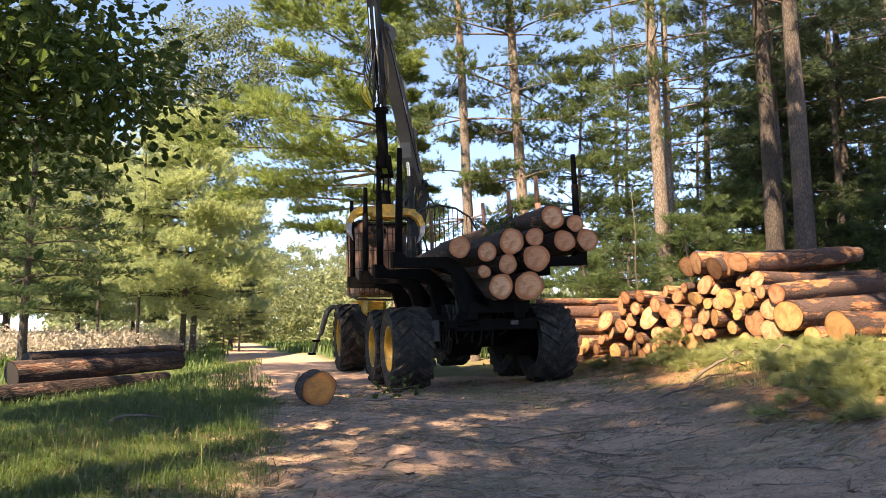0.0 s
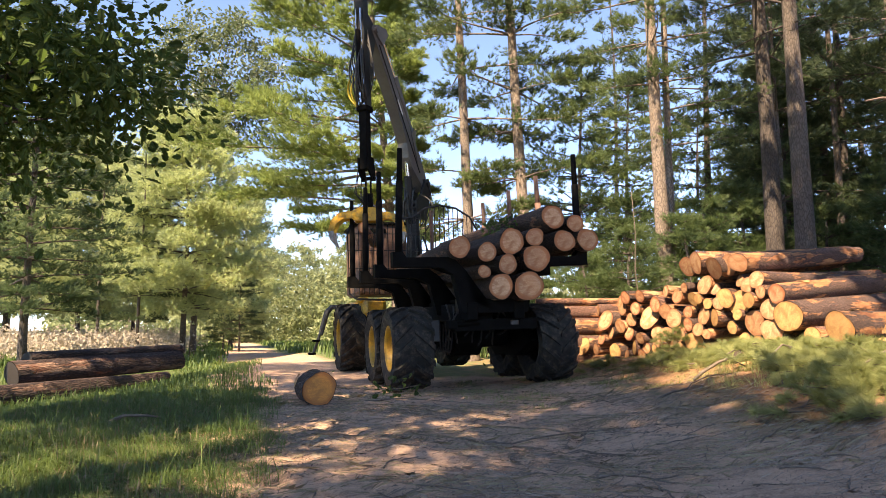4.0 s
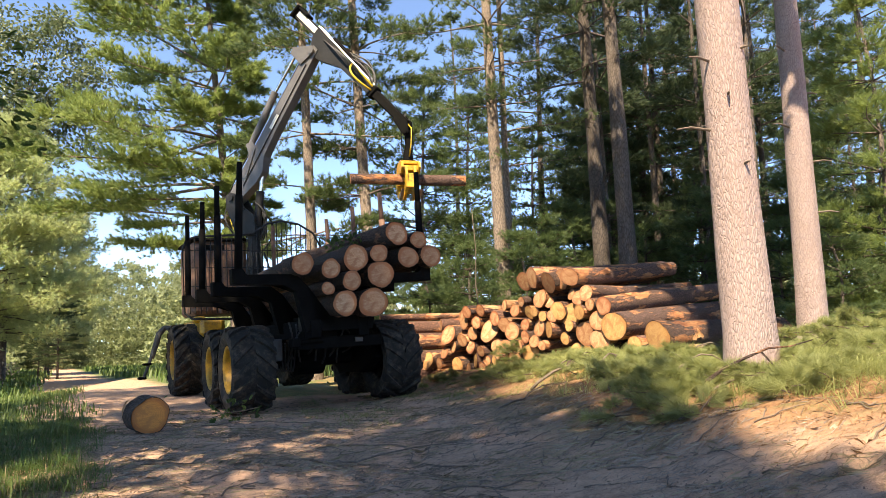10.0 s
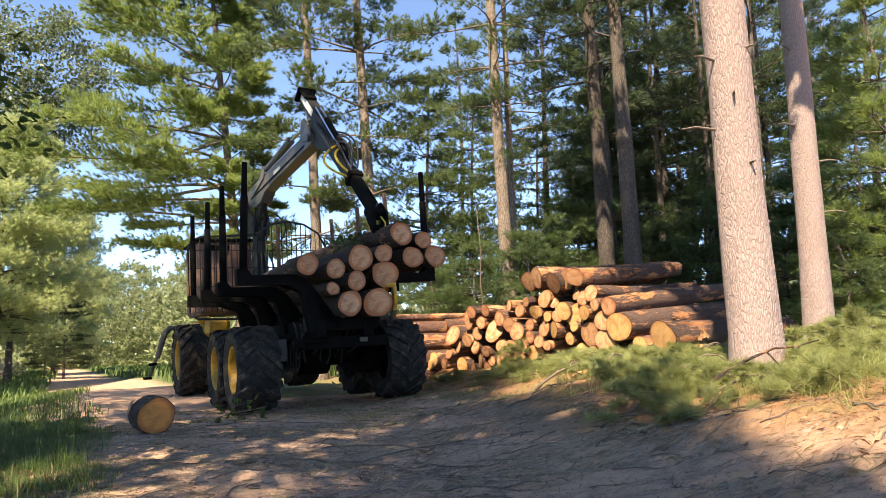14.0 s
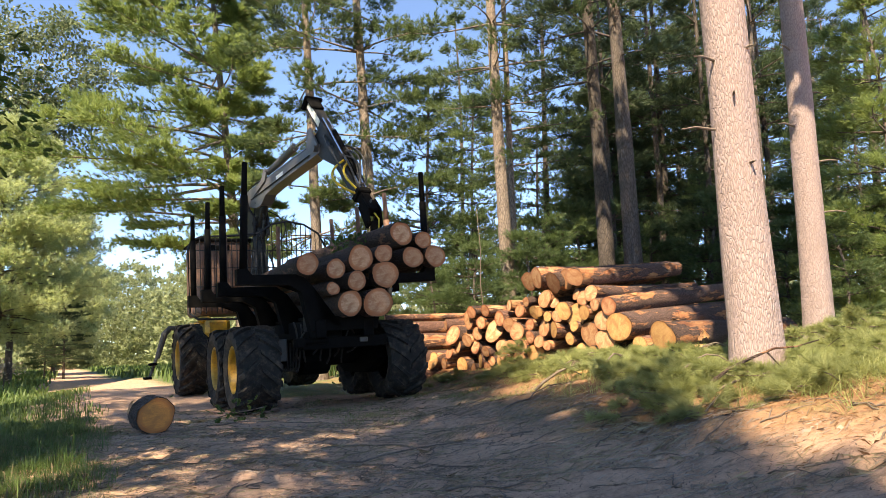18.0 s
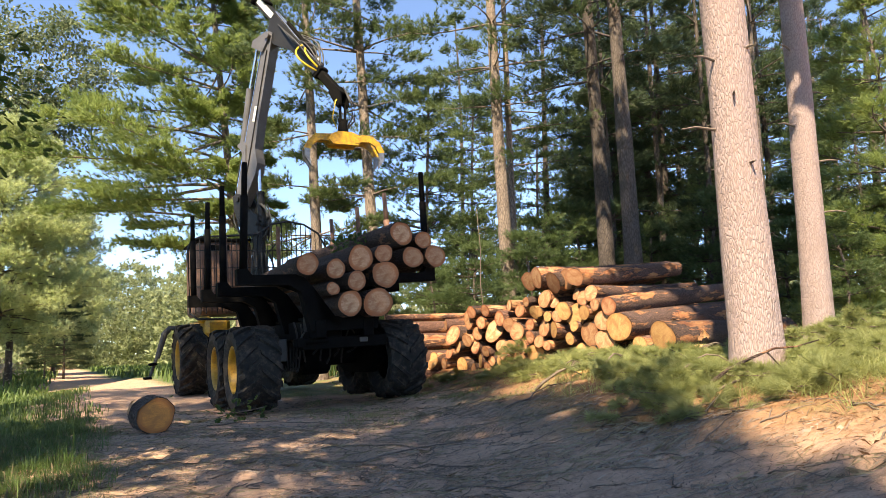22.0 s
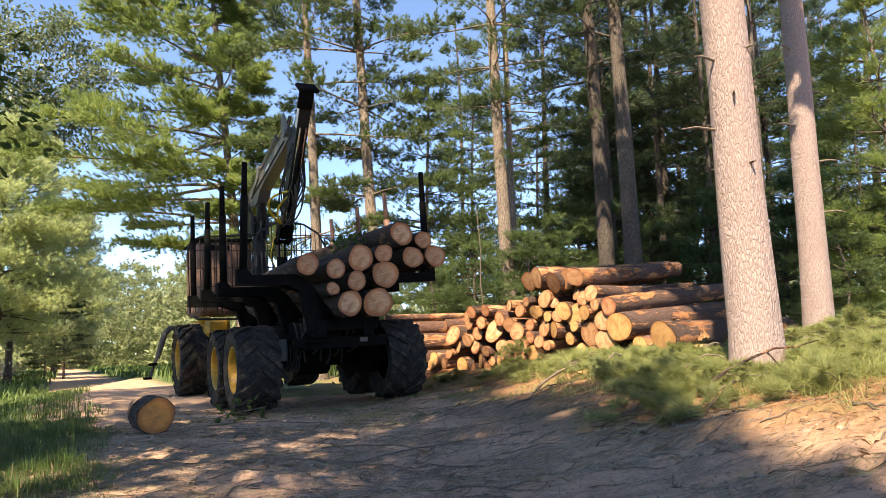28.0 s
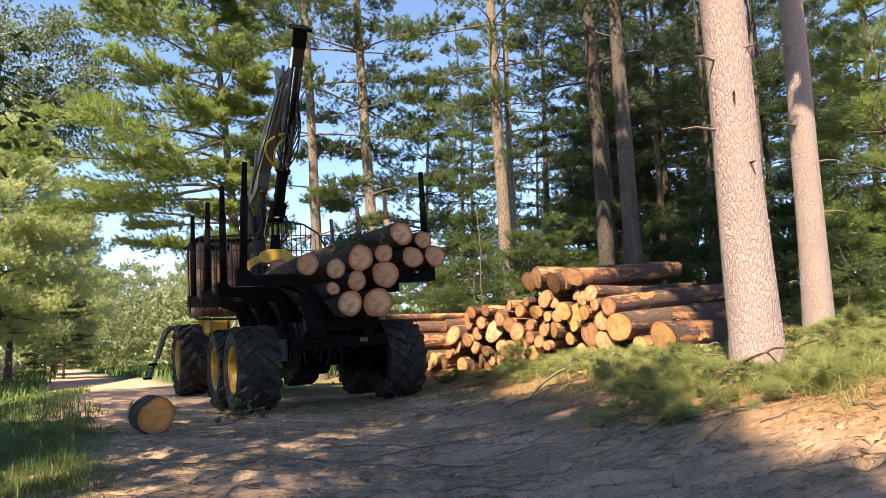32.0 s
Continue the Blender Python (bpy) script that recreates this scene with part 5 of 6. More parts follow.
# ---------------------------------------------------------------- single logs on the ground
log("pine_log", 0.55, 0.195, 0.20, 801, axis(-1.42, 8.5, 0.215, -20, 0), CUT_BUTT, "short thick pine butt lying on the track", bark=BARK_OLD, scar=1)
for k, (x, y, z, r, b, s) in enumerate(((-6.79, 11.59, 0.20, 0.20, 25.0, 1.5), (-6.71, 11.0, -0.11, 0.18, 24, 0.8), (-6.78, 11.98, 0.41, 0.13, 25, 1.4))):
    log("pine_log", (3.5, 3.4, 3.3)[k], r, r * 0.92, 820 + k, axis(x, y, z, b, s), CUT_OLD, "dark weathered log lying in the roadside grass", "old logs", BARK_ROT, bend=(0.05, -0.06, 0.04)[k], tilt=0.12)

# the two logs that the crane handles
carried_log = log("pine_log", 2.3, 0.105, 0.095, 901, pose(0, 0, 3), CUT_LOAD, "slim pine log lifted across by the crane")
lifted_log = log("pine_log", 2.4, 0.17, 0.16, 902, pose(0, 0, 3), CUT_LOAD, "thick pine log gripped by the grapple in the bunk", bark=BARK_OLD)
# ---------------------------------------------------------------- the oak beside the track


def lobed_leaf():
    """One oak leaf along +y in the x, y plane: rounded lobes, slightly folded."""
    side = [(0.0, 0.0), (0.08, 0.10), (0.25, 0.24), (0.19, 0.36), (0.36, 0.52), (0.25, 0.64), (0.29, 0.78), (0.14, 0.92), (0.0, 1.0)]
    v = [(0, y, 0) for _, y in side] + [(x, y, 0.12 * x) for x, y in side[1:-1]] + [(-x, y, 0.12 * x) for x, y in side[1:-1]]
    n, k = len(side), len(side) - 2
    f = []
    for off in (n, n + k):
        f.append((0, 1, off))
        for i in range(k - 1):
            f.append((1 + i, 2 + i, off + i + 1))
            f.append((1 + i, off + i + 1, off + i))
        f.append((k, k + 1, off + k - 1))
    return np.array(v), np.array(f)


def leaf_cloud(points, dirs, size, rng, shape=None):
    v0, f0 = shape or lobed_leaf()
    n = len(points)
    d = dirs + rng.normal(0, 0.6, (n, 3)) + np.array([0, 0, -0.25])
    d /= np.linalg.norm(d, axis=1, keepdims=True)
    s = np.cross(d, rng.normal(0, 0.5, (n, 3)) + np.array([0, 0, 1.0]))
    s /= np.linalg.norm(s, axis=1, keepdims=True)
    u = np.cross(s, d)
    k = size * rng.uniform(0.6, 1.2, (n, 1, 1))
    v = points[:, None] + k * (v0[None, :, :1] * s[:, None] + v0[None, :, 1:2] * d[:, None] + v0[None, :, 2:] * u[:, None])
    f = f0[None] + (np.arange(n) * len(v0))[:, None, None]
    return v.reshape(-1, 3), f.reshape(-1, 3)


def oak_tree(x, y, height, seed, crown_mid, crown_half, clusters, per, size, label, dia=0.42, leaf=None, low=None, plain=False, limbs=1, loose=0.34):
    """A broadleaf: trunk, forking limbs that end in the crown, and leaves in clusters round their tips."""
    rng = np.random.RandomState(seed)
    root = new("oak_tree")
    me, at = trunk_mesh("trunk", height * 0.8, dia / 2, 0.05, BARK_FAR, rng)
    part("trunk", me, None, root)
    a, c = rng.uniform(0, 2 * np.pi, clusters), rng.uniform(-1, 1, clusters)
    r = rng.uniform(0.35, 1.0, clusters) ** 0.6
    tips = np.stack([np.cos(a) * np.sqrt(1 - c * c), np.sin(a) * np.sqrt(1 - c * c), c], 1) * r[:, None] * np.array(crown_half) + np.array(crown_mid)
    if low:
        # a heavy limb that hangs out over the verge
        k = rng.normal(0, 1, (low[2], 3))
        k *= (rng.uniform(0.1, 1, low[2]) ** 0.5 / np.linalg.norm(k, axis=1))[:, None]
        tips = np.concatenate([tips, k * np.array(low[1]) + np.array(low[0])])
    paths, radii = [], []
    for t in tips[::limbs]:
        z = np.clip(t[2] - 0.45 * np.hypot(t[0], t[1]), height * 0.16, height * 0.72)
        cx, cy, cr = at(z)
        s = np.linspace(0, 1, 6)[:, None]
        p = (1 - s) * np.array([cx, cy, z]) + s * t
        p[:, 2] += np.sin(s[:, 0] * 3.14) * 0.25
        p[1:-1] += rng.normal(0, 0.1, (4, 3))
        paths.append(p)
        radii.append(np.interp(s[:, 0], [0, 1], [0.045, 0.008]))
    w, h = limb_strip(np.array(paths), np.array(radii))
    tagged(part("branchwork", soup("branchwork", w, h, BARK_FAR), None, root), kind="stuff")
    base = np.repeat(tips, per, 0)
    pts = base + rng.normal(0, loose, base.shape) * np.array([1.1, 1.1, 0.7])
    diamond = (np.array([(0, 0, 0), (0.3, 0.45, 0.04), (0, 1, 0), (-0.3, 0.45, 0.04)]), np.array([(0, 1, 2), (0, 2, 3)]))
    v, f = leaf_cloud(pts, (pts - base) * 2, size, rng, diamond if plain else None)
    tagged(part("crown", soup("crown", v, f, leaf or OAK_LEAF), None, root), kind="stuff")
    root.matrix_basis = pose(x, y, float(ground_z(x, y)))
    return tagged(root, label, "tree")


oak_tree(-5.6, 5.0, 9.5, 31, (-0.8, 0.8, 6.2), (2.8, 2.5, 2.8), 85, 75, 0.105, "dark leafy oak overhanging the track",
         low=((1.75, 0.9, 3.35), (1.75, 1.2, 1.0), 95), limbs=4, loose=0.28)
oak_tree(-11.6, 34.0, 15.0, 32, (0.4, 0, 13.0), (3.6, 3.2, 3.6), 150, 110, 0.2, "broadleaf tree with silvery sunlit leaves", dia=0.3, plain=True, limbs=3, loose=0.3,
         leaf=leaf_material("silvery_leaves", (0.045, 0.07, 0.025), (0.09, 0.125, 0.05), (0.22, 0.25, 0.14), 0.35, 0.4))

# ---------------------------------------------------------------- grass, litter and brush


def scatter(n, x0, x1, y0, y1, rng, keep):
    x, y = rng.uniform(x0, x1, n), rng.uniform(y0, y1, n)
    k = keep(x, y) > rng.uniform(0, 1, n)
    return x[k], y[k]


def tufts(name, x, y, height, width, rng, material, label, lean=0.45, per=1):
    """Bent blades of three triangles each, standing on the ground."""
    x, y = np.repeat(x, per), np.repeat(y, per)
    if per > 1:
        x, y = x + rng.normal(0, 0.035, len(x)), y + rng.normal(0, 0.035, len(y))
    n = len(x)
    z = ground_z(x, y) - 0.01
    h = height * rng.uniform(0.45, 1.25, n)
    a = rng.uniform(0, 2 * np.pi, n)
    b = np.abs(rng.normal(0, lean, n)) * h
    o = np.stack([np.cos(a), np.sin(a), 0 * a], 1)
    s = np.stack([-np.sin(a), np.cos(a), 0 * a], 1) * (width * rng.uniform(0.6, 1.3, n))[:, None] / 2
    p = np.stack([x, y, z], 1)
    m = p + o * (b * 0.35)[:, None] + np.array([0, 0, 1]) * (h * 0.6)[:, None]
    t = p + o * b[:, None] + np.array([0, 0, 1]) * (h * np.clip(1 - 0.35 * b / h, 0.3, 1))[:, None]
    v = np.stack([p - s, p + s, m + s * 0.8, m - s * 0.8, t], 1).reshape(-1, 3)
    i = np.arange(n) * 5
    f = np.concatenate([np.c_[i, i + 1, i + 2], np.c_[i, i + 2, i + 3], np.c_[i + 3, i + 2, i + 4]])
    return tagged(new(name, soup(name, v, f, material)), label, "grass", kind="stuff")


def verge(x, y):
    """How grassy a place is: the turf left of the track, thinning towards the sand."""
    edge = -0.05 - 0.215 * y - 0.06 * np.maximum(y - 10, 0) - 0.22 * ripple(x, y, 9, 2.2, 3)
    return np.clip((edge - x) / 0.55, 0, 1)


def right_side(x, y):
    edge = 2.55 + 0.5 * ripple(x, y, 12, 2.6, 4) - 0.05 * (y - 6)
    patch = np.clip(0.05 + 0.9 * ripple(x, y, 14, 1.7, 4), 0, 1)
    return np.clip((x - edge) / 0.7, 0, 1) * patch


def lush(x, y):
    """Where grass grows long: from the pile's foot past the two pines, in clumps."""
    far = np.clip((x + 0.04 * (y - 6) - 2.95 + 0.3 * ripple(x, y, 16, 1.3, 3)) / 0.7, 0, 1)
    return far * np.clip(0.35 + 1.3 * ripple(x, y, 17, 1.1, 4) + 0.25 * (x - 3.6), 0, 1)


rng = np.random.RandomState(41)
gx, gy = scatter(190000, -7.5, -0.6, 3.0, 11, rng, verge)
tufts("meadow_grass", gx, gy, 0.105 + 0.05 * ripple(gx, gy, 19, 0.9, 3), 0.0048, rng, GRASS, "green meadow grass on the roadside verge", 1.8)
gx, gy = scatter(32000, -16, -2.5, 9, 26, rng, verge)
tufts("meadow_grass", gx, gy, 0.17, 0.016, rng, GRASS, "green meadow grass along the forest edge", 0.7)
gx, gy = scatter(26000, -34, -6, 22, 60, rng, lambda x, y: np.clip((-0.6 - 0.27 * y - x) / 1.0, 0, 1))
tufts("meadow_grass", gx, gy, 0.34, 0.06, rng, GRASS, "pale green grass beside the far track")
gx, gy = scatter(15000, -16, 4, 22, 64, rng, lambda x, y: np.clip((x - 3.6 + 0.31 * y) / 1.0, 0, 1))
tufts("meadow_grass", gx, gy, 0.40, 0.07, rng, GRASS, "rough grass beyond the track's bend")
gx, gy = scatter(170, -5.5, -1.0, 3.6, 9, rng, verge)
tufts("tall_grass", gx, gy, 0.30, 0.004, rng, GRASS, "tall seeding grass stalks", 0.6, 5)
gx, gy = scatter(4000, -4.5, -0.8, 3.2, 9, rng, verge)
tufts("dry_grass", gx, gy, 0.11, 0.008, rng, DRY_GRASS, "dry straw among the grass", 0.9)
gx, gy = scatter(30000, 1.6, 12, 3.0, 13, rng, right_side)
tufts("woodland_grass", gx, gy, 0.06, 0.0035, rng, SLASH, "short grass on the needle-covered bank", 1.6, 4)
gx, gy = scatter(52000, 2.4, 9, 3.6, 11, rng, lush)
tufts("bank_grass", gx, gy, 0.17, 0.0046, rng, SLASH, "long soft grass among the boughs on the bank", 2.4, 3)
gx, gy = scatter(3500, 0.2, 3.2, 8.6, 15.5, rng, lambda x, y: np.clip(0.3 + ripple(x, y, 15, 1.4, 3), 0, 1) * (np.abs(x - 1.2 + 0.25 * (y - 12)) > 0.3))
tufts("track_grass", gx, gy, 0.07, 0.006, rng, SLASH, "thin grass growing on the track", 1.2, 5)


def flat_straws(name, n, x0, x1, y0, y1, seed, length, width, material, label, keep=None, category="litter"):
    """Straws, needles and chips that lie flat on the ground."""
    rng = np.random.RandomState(seed)
    x, y = scatter(n, x0, x1, y0, y1, rng, keep or (lambda x, y: np.clip(0.45 + 0.7 * ripple(x, y, seed, 1.9, 4), 0, 1)))
    n = len(x)
    a = rng.normal(0.35, 0.9, n)
    L = length * rng.uniform(0.3, 1.3, n) / 2
    w = width * rng.uniform(0.6, 1.4, n) / 2
    d, s = np.stack([np.cos(a), np.sin(a)], 1), np.stack([-np.sin(a), np.cos(a)], 1)
    V = []
    for q, e, lift in ((-1, -1, 0.003), (-1, 1, 0.003), (0.2, 1, 0.006), (1, 0, 0.004)):
        px, py = x + d[:, 0] * L * q + s[:, 0] * w * e, y + d[:, 1] * L * q + s[:, 1] * w * e
        V.append(np.stack([px, py, ground_z(px, py) + lift + rng.uniform(0, 0.008, n)], 1))
    v = np.stack(V, 1).reshape(-1, 3)
    i = np.arange(n) * 4
    return tagged(new(name, soup(name, v, np.concatenate([np.c_[i, i + 1, i + 2], np.c_[i, i + 2, i + 3]]), material)), label, category, kind="stuff")


flat_straws("straw_litter", 24000, -2.2, 2.8, 3.0, 12, 51, 0.13, 0.0028, DRY_GRASS, "dry straw and needles strewn over the sandy track")
flat_straws("fibre_litter", 34000, -1.6, 3.2, 2.9, 9, 54, 0.075, 0.0034, FIBRE, "grey shredded bark fibres trodden into the track")
flat_straws("bark_litter", 8000, -2.0, 4.5, 3.0, 13, 52, 0.09, 0.005, TWIG, "small bark chips and twigs on the track")
flat_straws("needle_litter", 45000, 2.0, 9.0, 3.2, 12, 53, 0.055, 0.0022, DRY_NEEDLE, "rusty pine needles covering the bank",
            lambda x, y: np.clip((x - 2.4) / 0.8, 0, 1) * 0.9)


def soil_crumbs():
    """Small clods and crumbs churned up on the track."""
    rng = np.random.RandomState(58)
    x, y = scatter(26000, -2.4, 3.4, 2.6, 10.0, rng, lambda x, y: np.clip(0.25 + 0.9 * ripple(x, y, 59, 1.1, 4), 0, 1) * np.clip((x + 0.9 + 0.16 * y) / 0.5, 0, 1))
    r = 0.003 + 0.007 * rng.uniform(0, 1, len(x)) ** 4
    c = np.stack([x, y, ground_z(x, y) + r * 0.2], 1)
    spike = np.array([(1, 0, -0.4), (-0.5, 0.9, -0.4), (-0.5, -0.9, -0.4), (0.1, 0.1, 0.9)])
    a = rng.uniform(0, 6.28, len(x))
    ca, sa = np.cos(a)[:, None], np.sin(a)[:, None]
    k = spike[None] * r[:, None, None] * rng.uniform(0.6, 1.5, (len(x), 4, 1))
    v = c[:, None] + np.stack([k[..., 0] * ca - k[..., 1] * sa, k[..., 0] * sa + k[..., 1] * ca, k[..., 2]], 2)
    f = np.array([(0, 1, 3), (1, 2, 3), (2, 0, 3)])[None] + (np.arange(len(x)) * 4)[:, None, None]
    tagged(new("soil_crumbs", soup("soil_crumbs", v.reshape(-1, 3), f.reshape(-1, 3), SOIL)), "dark soil crumbs churned up on the track", "soil", kind="stuff")


soil_crumbs()


def slash_heap(cx, cy, half_x, half_y, height, n, seed, label):
    """Cut pine boughs thrown in a heap: flat feathered sprays lying over one another."""
    rng = np.random.RandomState(seed)
    C, D, paths = [], [], []
    for _ in range(n):
        x, y = cx + rng.normal(0, 0.5) * half_x, cy + rng.normal(0, 0.5) * half_y
        q = math.exp(-(((x - cx) / half_x) ** 2 + ((y - cy) / half_y) ** 2))
        a, L = rng.uniform(0, 6.28), rng.uniform(0.15, 0.36)
        out = np.array([math.cos(a), math.sin(a), rng.normal(0.12, 0.2)])
        side = np.array([-math.sin(a), math.cos(a), rng.normal(0, 0.35)])
        base = np.array([x, y, float(ground_z(x, y)) + 0.03 + height * q * rng.uniform(0, 1)])
        k = np.linspace(0, 1, 5)
        paths.append(base + np.outer(k * L, out) + np.outer(-0.12 * L * k * k, [0, 0, 1]))
        t = rng.uniform(0.15, 1, 14)
        sign = rng.choice([-1.0, 1.0], 14)
        way = 0.7 * out + 0.7 * sign[:, None] * side
        for w in (0.3, 0.65, 1.0):
            C.append(base + np.outer(t * L, out) + way * (0.34 * L * (1.15 - t) * w)[:, None])
            D.append(way + np.array([0, 0, 0.15]))
    v, f = blades(np.concatenate(C), np.concatenate(D), 20, 0.085, 0.0036, rng, 0.65)
    v[:, 2] = np.maximum(v[:, 2], ground_z(v[:, 0], v[:, 1]) + 0.005)
    w, h = limb_strip(np.array(paths), np.tile(np.linspace(0.008, 0.003, 5), (n, 1)))
    heap = tagged(new("pine_slash"), label, "branches", kind="stuff")
    tagged(part("needles", soup("needles", v, f, SLASH), None, heap), kind="stuff")
    tagged(part("twigwork", soup("twigwork", w, h, TWIG), None, heap), kind="stuff")
    return heap


for k, (x, y, hx, hy, up, n, words) in enumerate((
        (3.35, 10.6, 0.45, 0.7, 0.16, 34, "heap of cut green pine boughs before the log pile"),
        (3.85, 9.5, 0.5, 0.6, 0.18, 40, "heap of cut green pine boughs before the log pile"),
        (4.35, 8.5, 0.5, 0.4, 0.14, 30, "heap of cut green pine boughs on the bank"),
        (4.9, 7.4, 0.6, 0.5, 0.16, 34, "heap of cut green pine boughs beside the big pine"),
        (7.4, 7.2, 1.3, 1.0, 0.40, 80, "heap of cut green pine boughs under the trees"),
        (5.7, 6.2, 0.9, 0.7, 0.34, 70, "tangled green pine boughs under the trees"),
        (2.6, 12.2, 0.4, 0.6, 0.05, 12, "scattered green pine boughs at the pile's foot"),
        (4.7, 4.9, 0.7, 0.4, 0.16, 34, "scattered green pine boughs at the big pine's foot"),
        (4.9, 5.6, 0.7, 0.35, 0.20, 34, "spread green pine boughs between the two pines"),
        (2.80, 4.85, 0.14, 0.3, 0.03, 8, "small heap of green pine boughs at the track's edge"),
        (3.95, 10.1, 0.45, 0.45, 0.14, 36, "fresh green pine boughs strewn before the log pile"),
        (3.9, 7.9, 0.5, 0.6, 0.15, 44, "fresh green pine boughs strewn on the bank"),
        (3.65, 6.8, 0.5, 0.5, 0.14, 44, "fresh green pine boughs strewn on the bank"),
        (3.5, 5.85, 0.45, 0.4, 0.13, 40, "fresh green pine boughs before the big pine"),
        (3.25, 6.9, 0.3, 0.6, 0.08, 22, "scattered green pine boughs at the bank's edge"),
        (3.0, 5.5, 0.3, 0.35, 0.08, 20, "scattered green pine boughs at the bank's edge"),
        (4.6, 6.3, 0.5, 0.4, 0.18, 40, "fresh green pine boughs beside the big pine"),
        (5.4, 5.2, 0.7, 0.5, 0.26, 50, "heaped green pine boughs under the trees"),
        (6.3, 7.4, 0.7, 0.6, 0.42, 60, "high heap of green pine boughs beside the pine"),
        (3.7, 4.7, 0.4, 0.35, 0.08, 20, "scattered green pine boughs on the needle-covered bank"),
        (3.72, 11.75, 0.2, 0.2, 0.6, 14, "green pine bough caught between the stacked logs"))):
    slash_heap(x, y, hx, hy, up, n, 61 + k, words)


def underbrush(x0, x1, y0, y1, n, height, size, seed, material, label, keep=None):
    """Low leafy brush: clusters of small leaves on the ground's cover."""
    rng = np.random.RandomState(seed)
    x, y = scatter(n, x0, x1, y0, y1, rng, keep or (lambda x, y: np.clip(0.5 + 0.8 * ripple(x, y, seed, 5.0, 3), 0, 1)))
    c = np.repeat(np.stack([x, y, ground_z(x, y) + height * rng.uniform(0.1, 1, len(x)) ** 1.3], 1), 14, 0)
    p = c + rng.normal(0, 0.16 * height / 0.6, c.shape)
    p[:, 2] = np.maximum(p[:, 2], ground_z(p[:, 0], p[:, 1]) + 0.02)
    v, f = blades(p, np.tile([0.0, 0.0, 0.4], (len(p), 1)), 2, size, size * 0.5, rng, 0.8)
    return tagged(new("underbrush", soup("underbrush", v, f, material)), label, "bushes", kind="stuff")


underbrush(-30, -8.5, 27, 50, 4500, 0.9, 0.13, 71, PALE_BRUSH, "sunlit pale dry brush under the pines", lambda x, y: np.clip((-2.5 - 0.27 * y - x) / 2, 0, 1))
underbrush(1.5, 26, 15.5, 26, 2600, 0.9, 0.11, 72, NEEDLE_BLUE, "green undergrowth beneath the pines")
underbrush(9.0, 18, 7.5, 15, 1500, 0.7, 0.08, 73, NEEDLE_BLUE, "green undergrowth beside the pile")


def stick(pts, r0, r1, label, name="fallen_branch", bark=None):
    """A crooked branch lying on the ground."""
    bm = bmesh.new()
    n = len(pts)
    tube(bm, pts, [r0 + (r1 - r0) * i / (n - 1) for i in range(n)], 7)
    return tagged(part(name, bm, bark or TWIG, smooth=True), label, "branch")


def lying(x, y, bearing, length, r, seed, label, arch=0.05):
    rng = random.Random(seed)
    a, pts = radians(90 - bearing), []
    for i in range(7):
        s = i / 6 * length
        px, py = x + math.cos(a) * s + rng.uniform(-0.04, 0.04) * length, y + math.sin(a) * s + rng.uniform(-0.04, 0.04) * length
        pts.append((px, py, float(ground_z(px, py)) + r * 0.8 + arch * math.sin(i / 6 * 3.14)))
    return stick(pts, r, r * 0.4, label)


stick([(3.30, 5.38, 0.52), (3.53, 5.45, 0.63), (3.78, 5.5, 0.71), (4.03, 5.55, 0.78), (4.29, 5.6, 0.79), (4.6, 5.7, 0.84)], 0.017, 0.005,
      "thick crooked branch propped at the big pine's foot", bark=BARK_OLD)
stick([(3.62, 5.47, 0.66), (3.72, 5.40, 0.56), (3.80, 5.30, 0.50)], 0.009, 0.004, "side twig of the crooked branch", bark=BARK_OLD)
stick([(3.95, 5.53, 0.75), (4.0, 5.42, 0.62), (4.08, 5.3, 0.56)], 0.009, 0.004, "side twig of the crooked branch", bark=BARK_OLD)
for k, (x, y, b, n) in enumerate(((5.6, 6.4, 100, 1.0), (6.0, 6.1, 60, 0.9), (5.3, 5.4, 120, 0.8), (6.6, 7.3, 95, 1.3), (6.9, 7.0, 70, 1.1), (4.4, 7.6, 85, 0.8), (3.3, 7.6, 65, 0.7),
                                  (3.5, 6.3, 110, 0.6), (4.9, 8.3, 80, 0.7), (3.4, 9.2, 75, 0.9))):
    lying(x, y, b, n, 0.011, 30 + k, "bleached dead branch among the green boughs", 0.22)
stick([(3.3, 5.3, 0.47), (3.55, 5.4, 0.53), (3.8, 5.42, 0.57), (4.1, 5.5, 0.64)], 0.014, 0.006, "grey branch lying at the big pine's foot")
lying(2.9, 8.6, 80, 1.0, 0.022, 2, "broken grey branch on the heap of boughs", 0.14)
lying(2.3, 7.8, 60, 1.1, 0.012, 3, "thin pale stick on the bank", 0.03)
lying(0.35, 5.9, 75, 1.3, 0.008, 4, "thin crooked twig on the track", 0.03)
lying(0.2, 6.9, 20, 0.8, 0.006, 5, "thin twig on the track", 0.02)
lying(-1.0, 9.2, 95, 1.3, 0.010, 6, "dark stick lying before the wheels", 0.02)
lying(5.9, 6.6, 70, 1.2, 0.014, 7, "pale stick among the boughs", 0.12)
lying(-3.2, 7.0, 50, 0.6, 0.02, 8, "short dead stick in the grass", 0.08)
for k in range(130):
    r = random.Random(900 + k)
    lying(r.uniform(-1.2, 3.4), r.uniform(3.4, 9.5) if k < 60 else r.uniform(3.2, 6.5), r.uniform(0, 180), r.uniform(0.15, 0.5), r.uniform(0.003, 0.007), 950 + k, "small twig on the sandy track", 0.01)
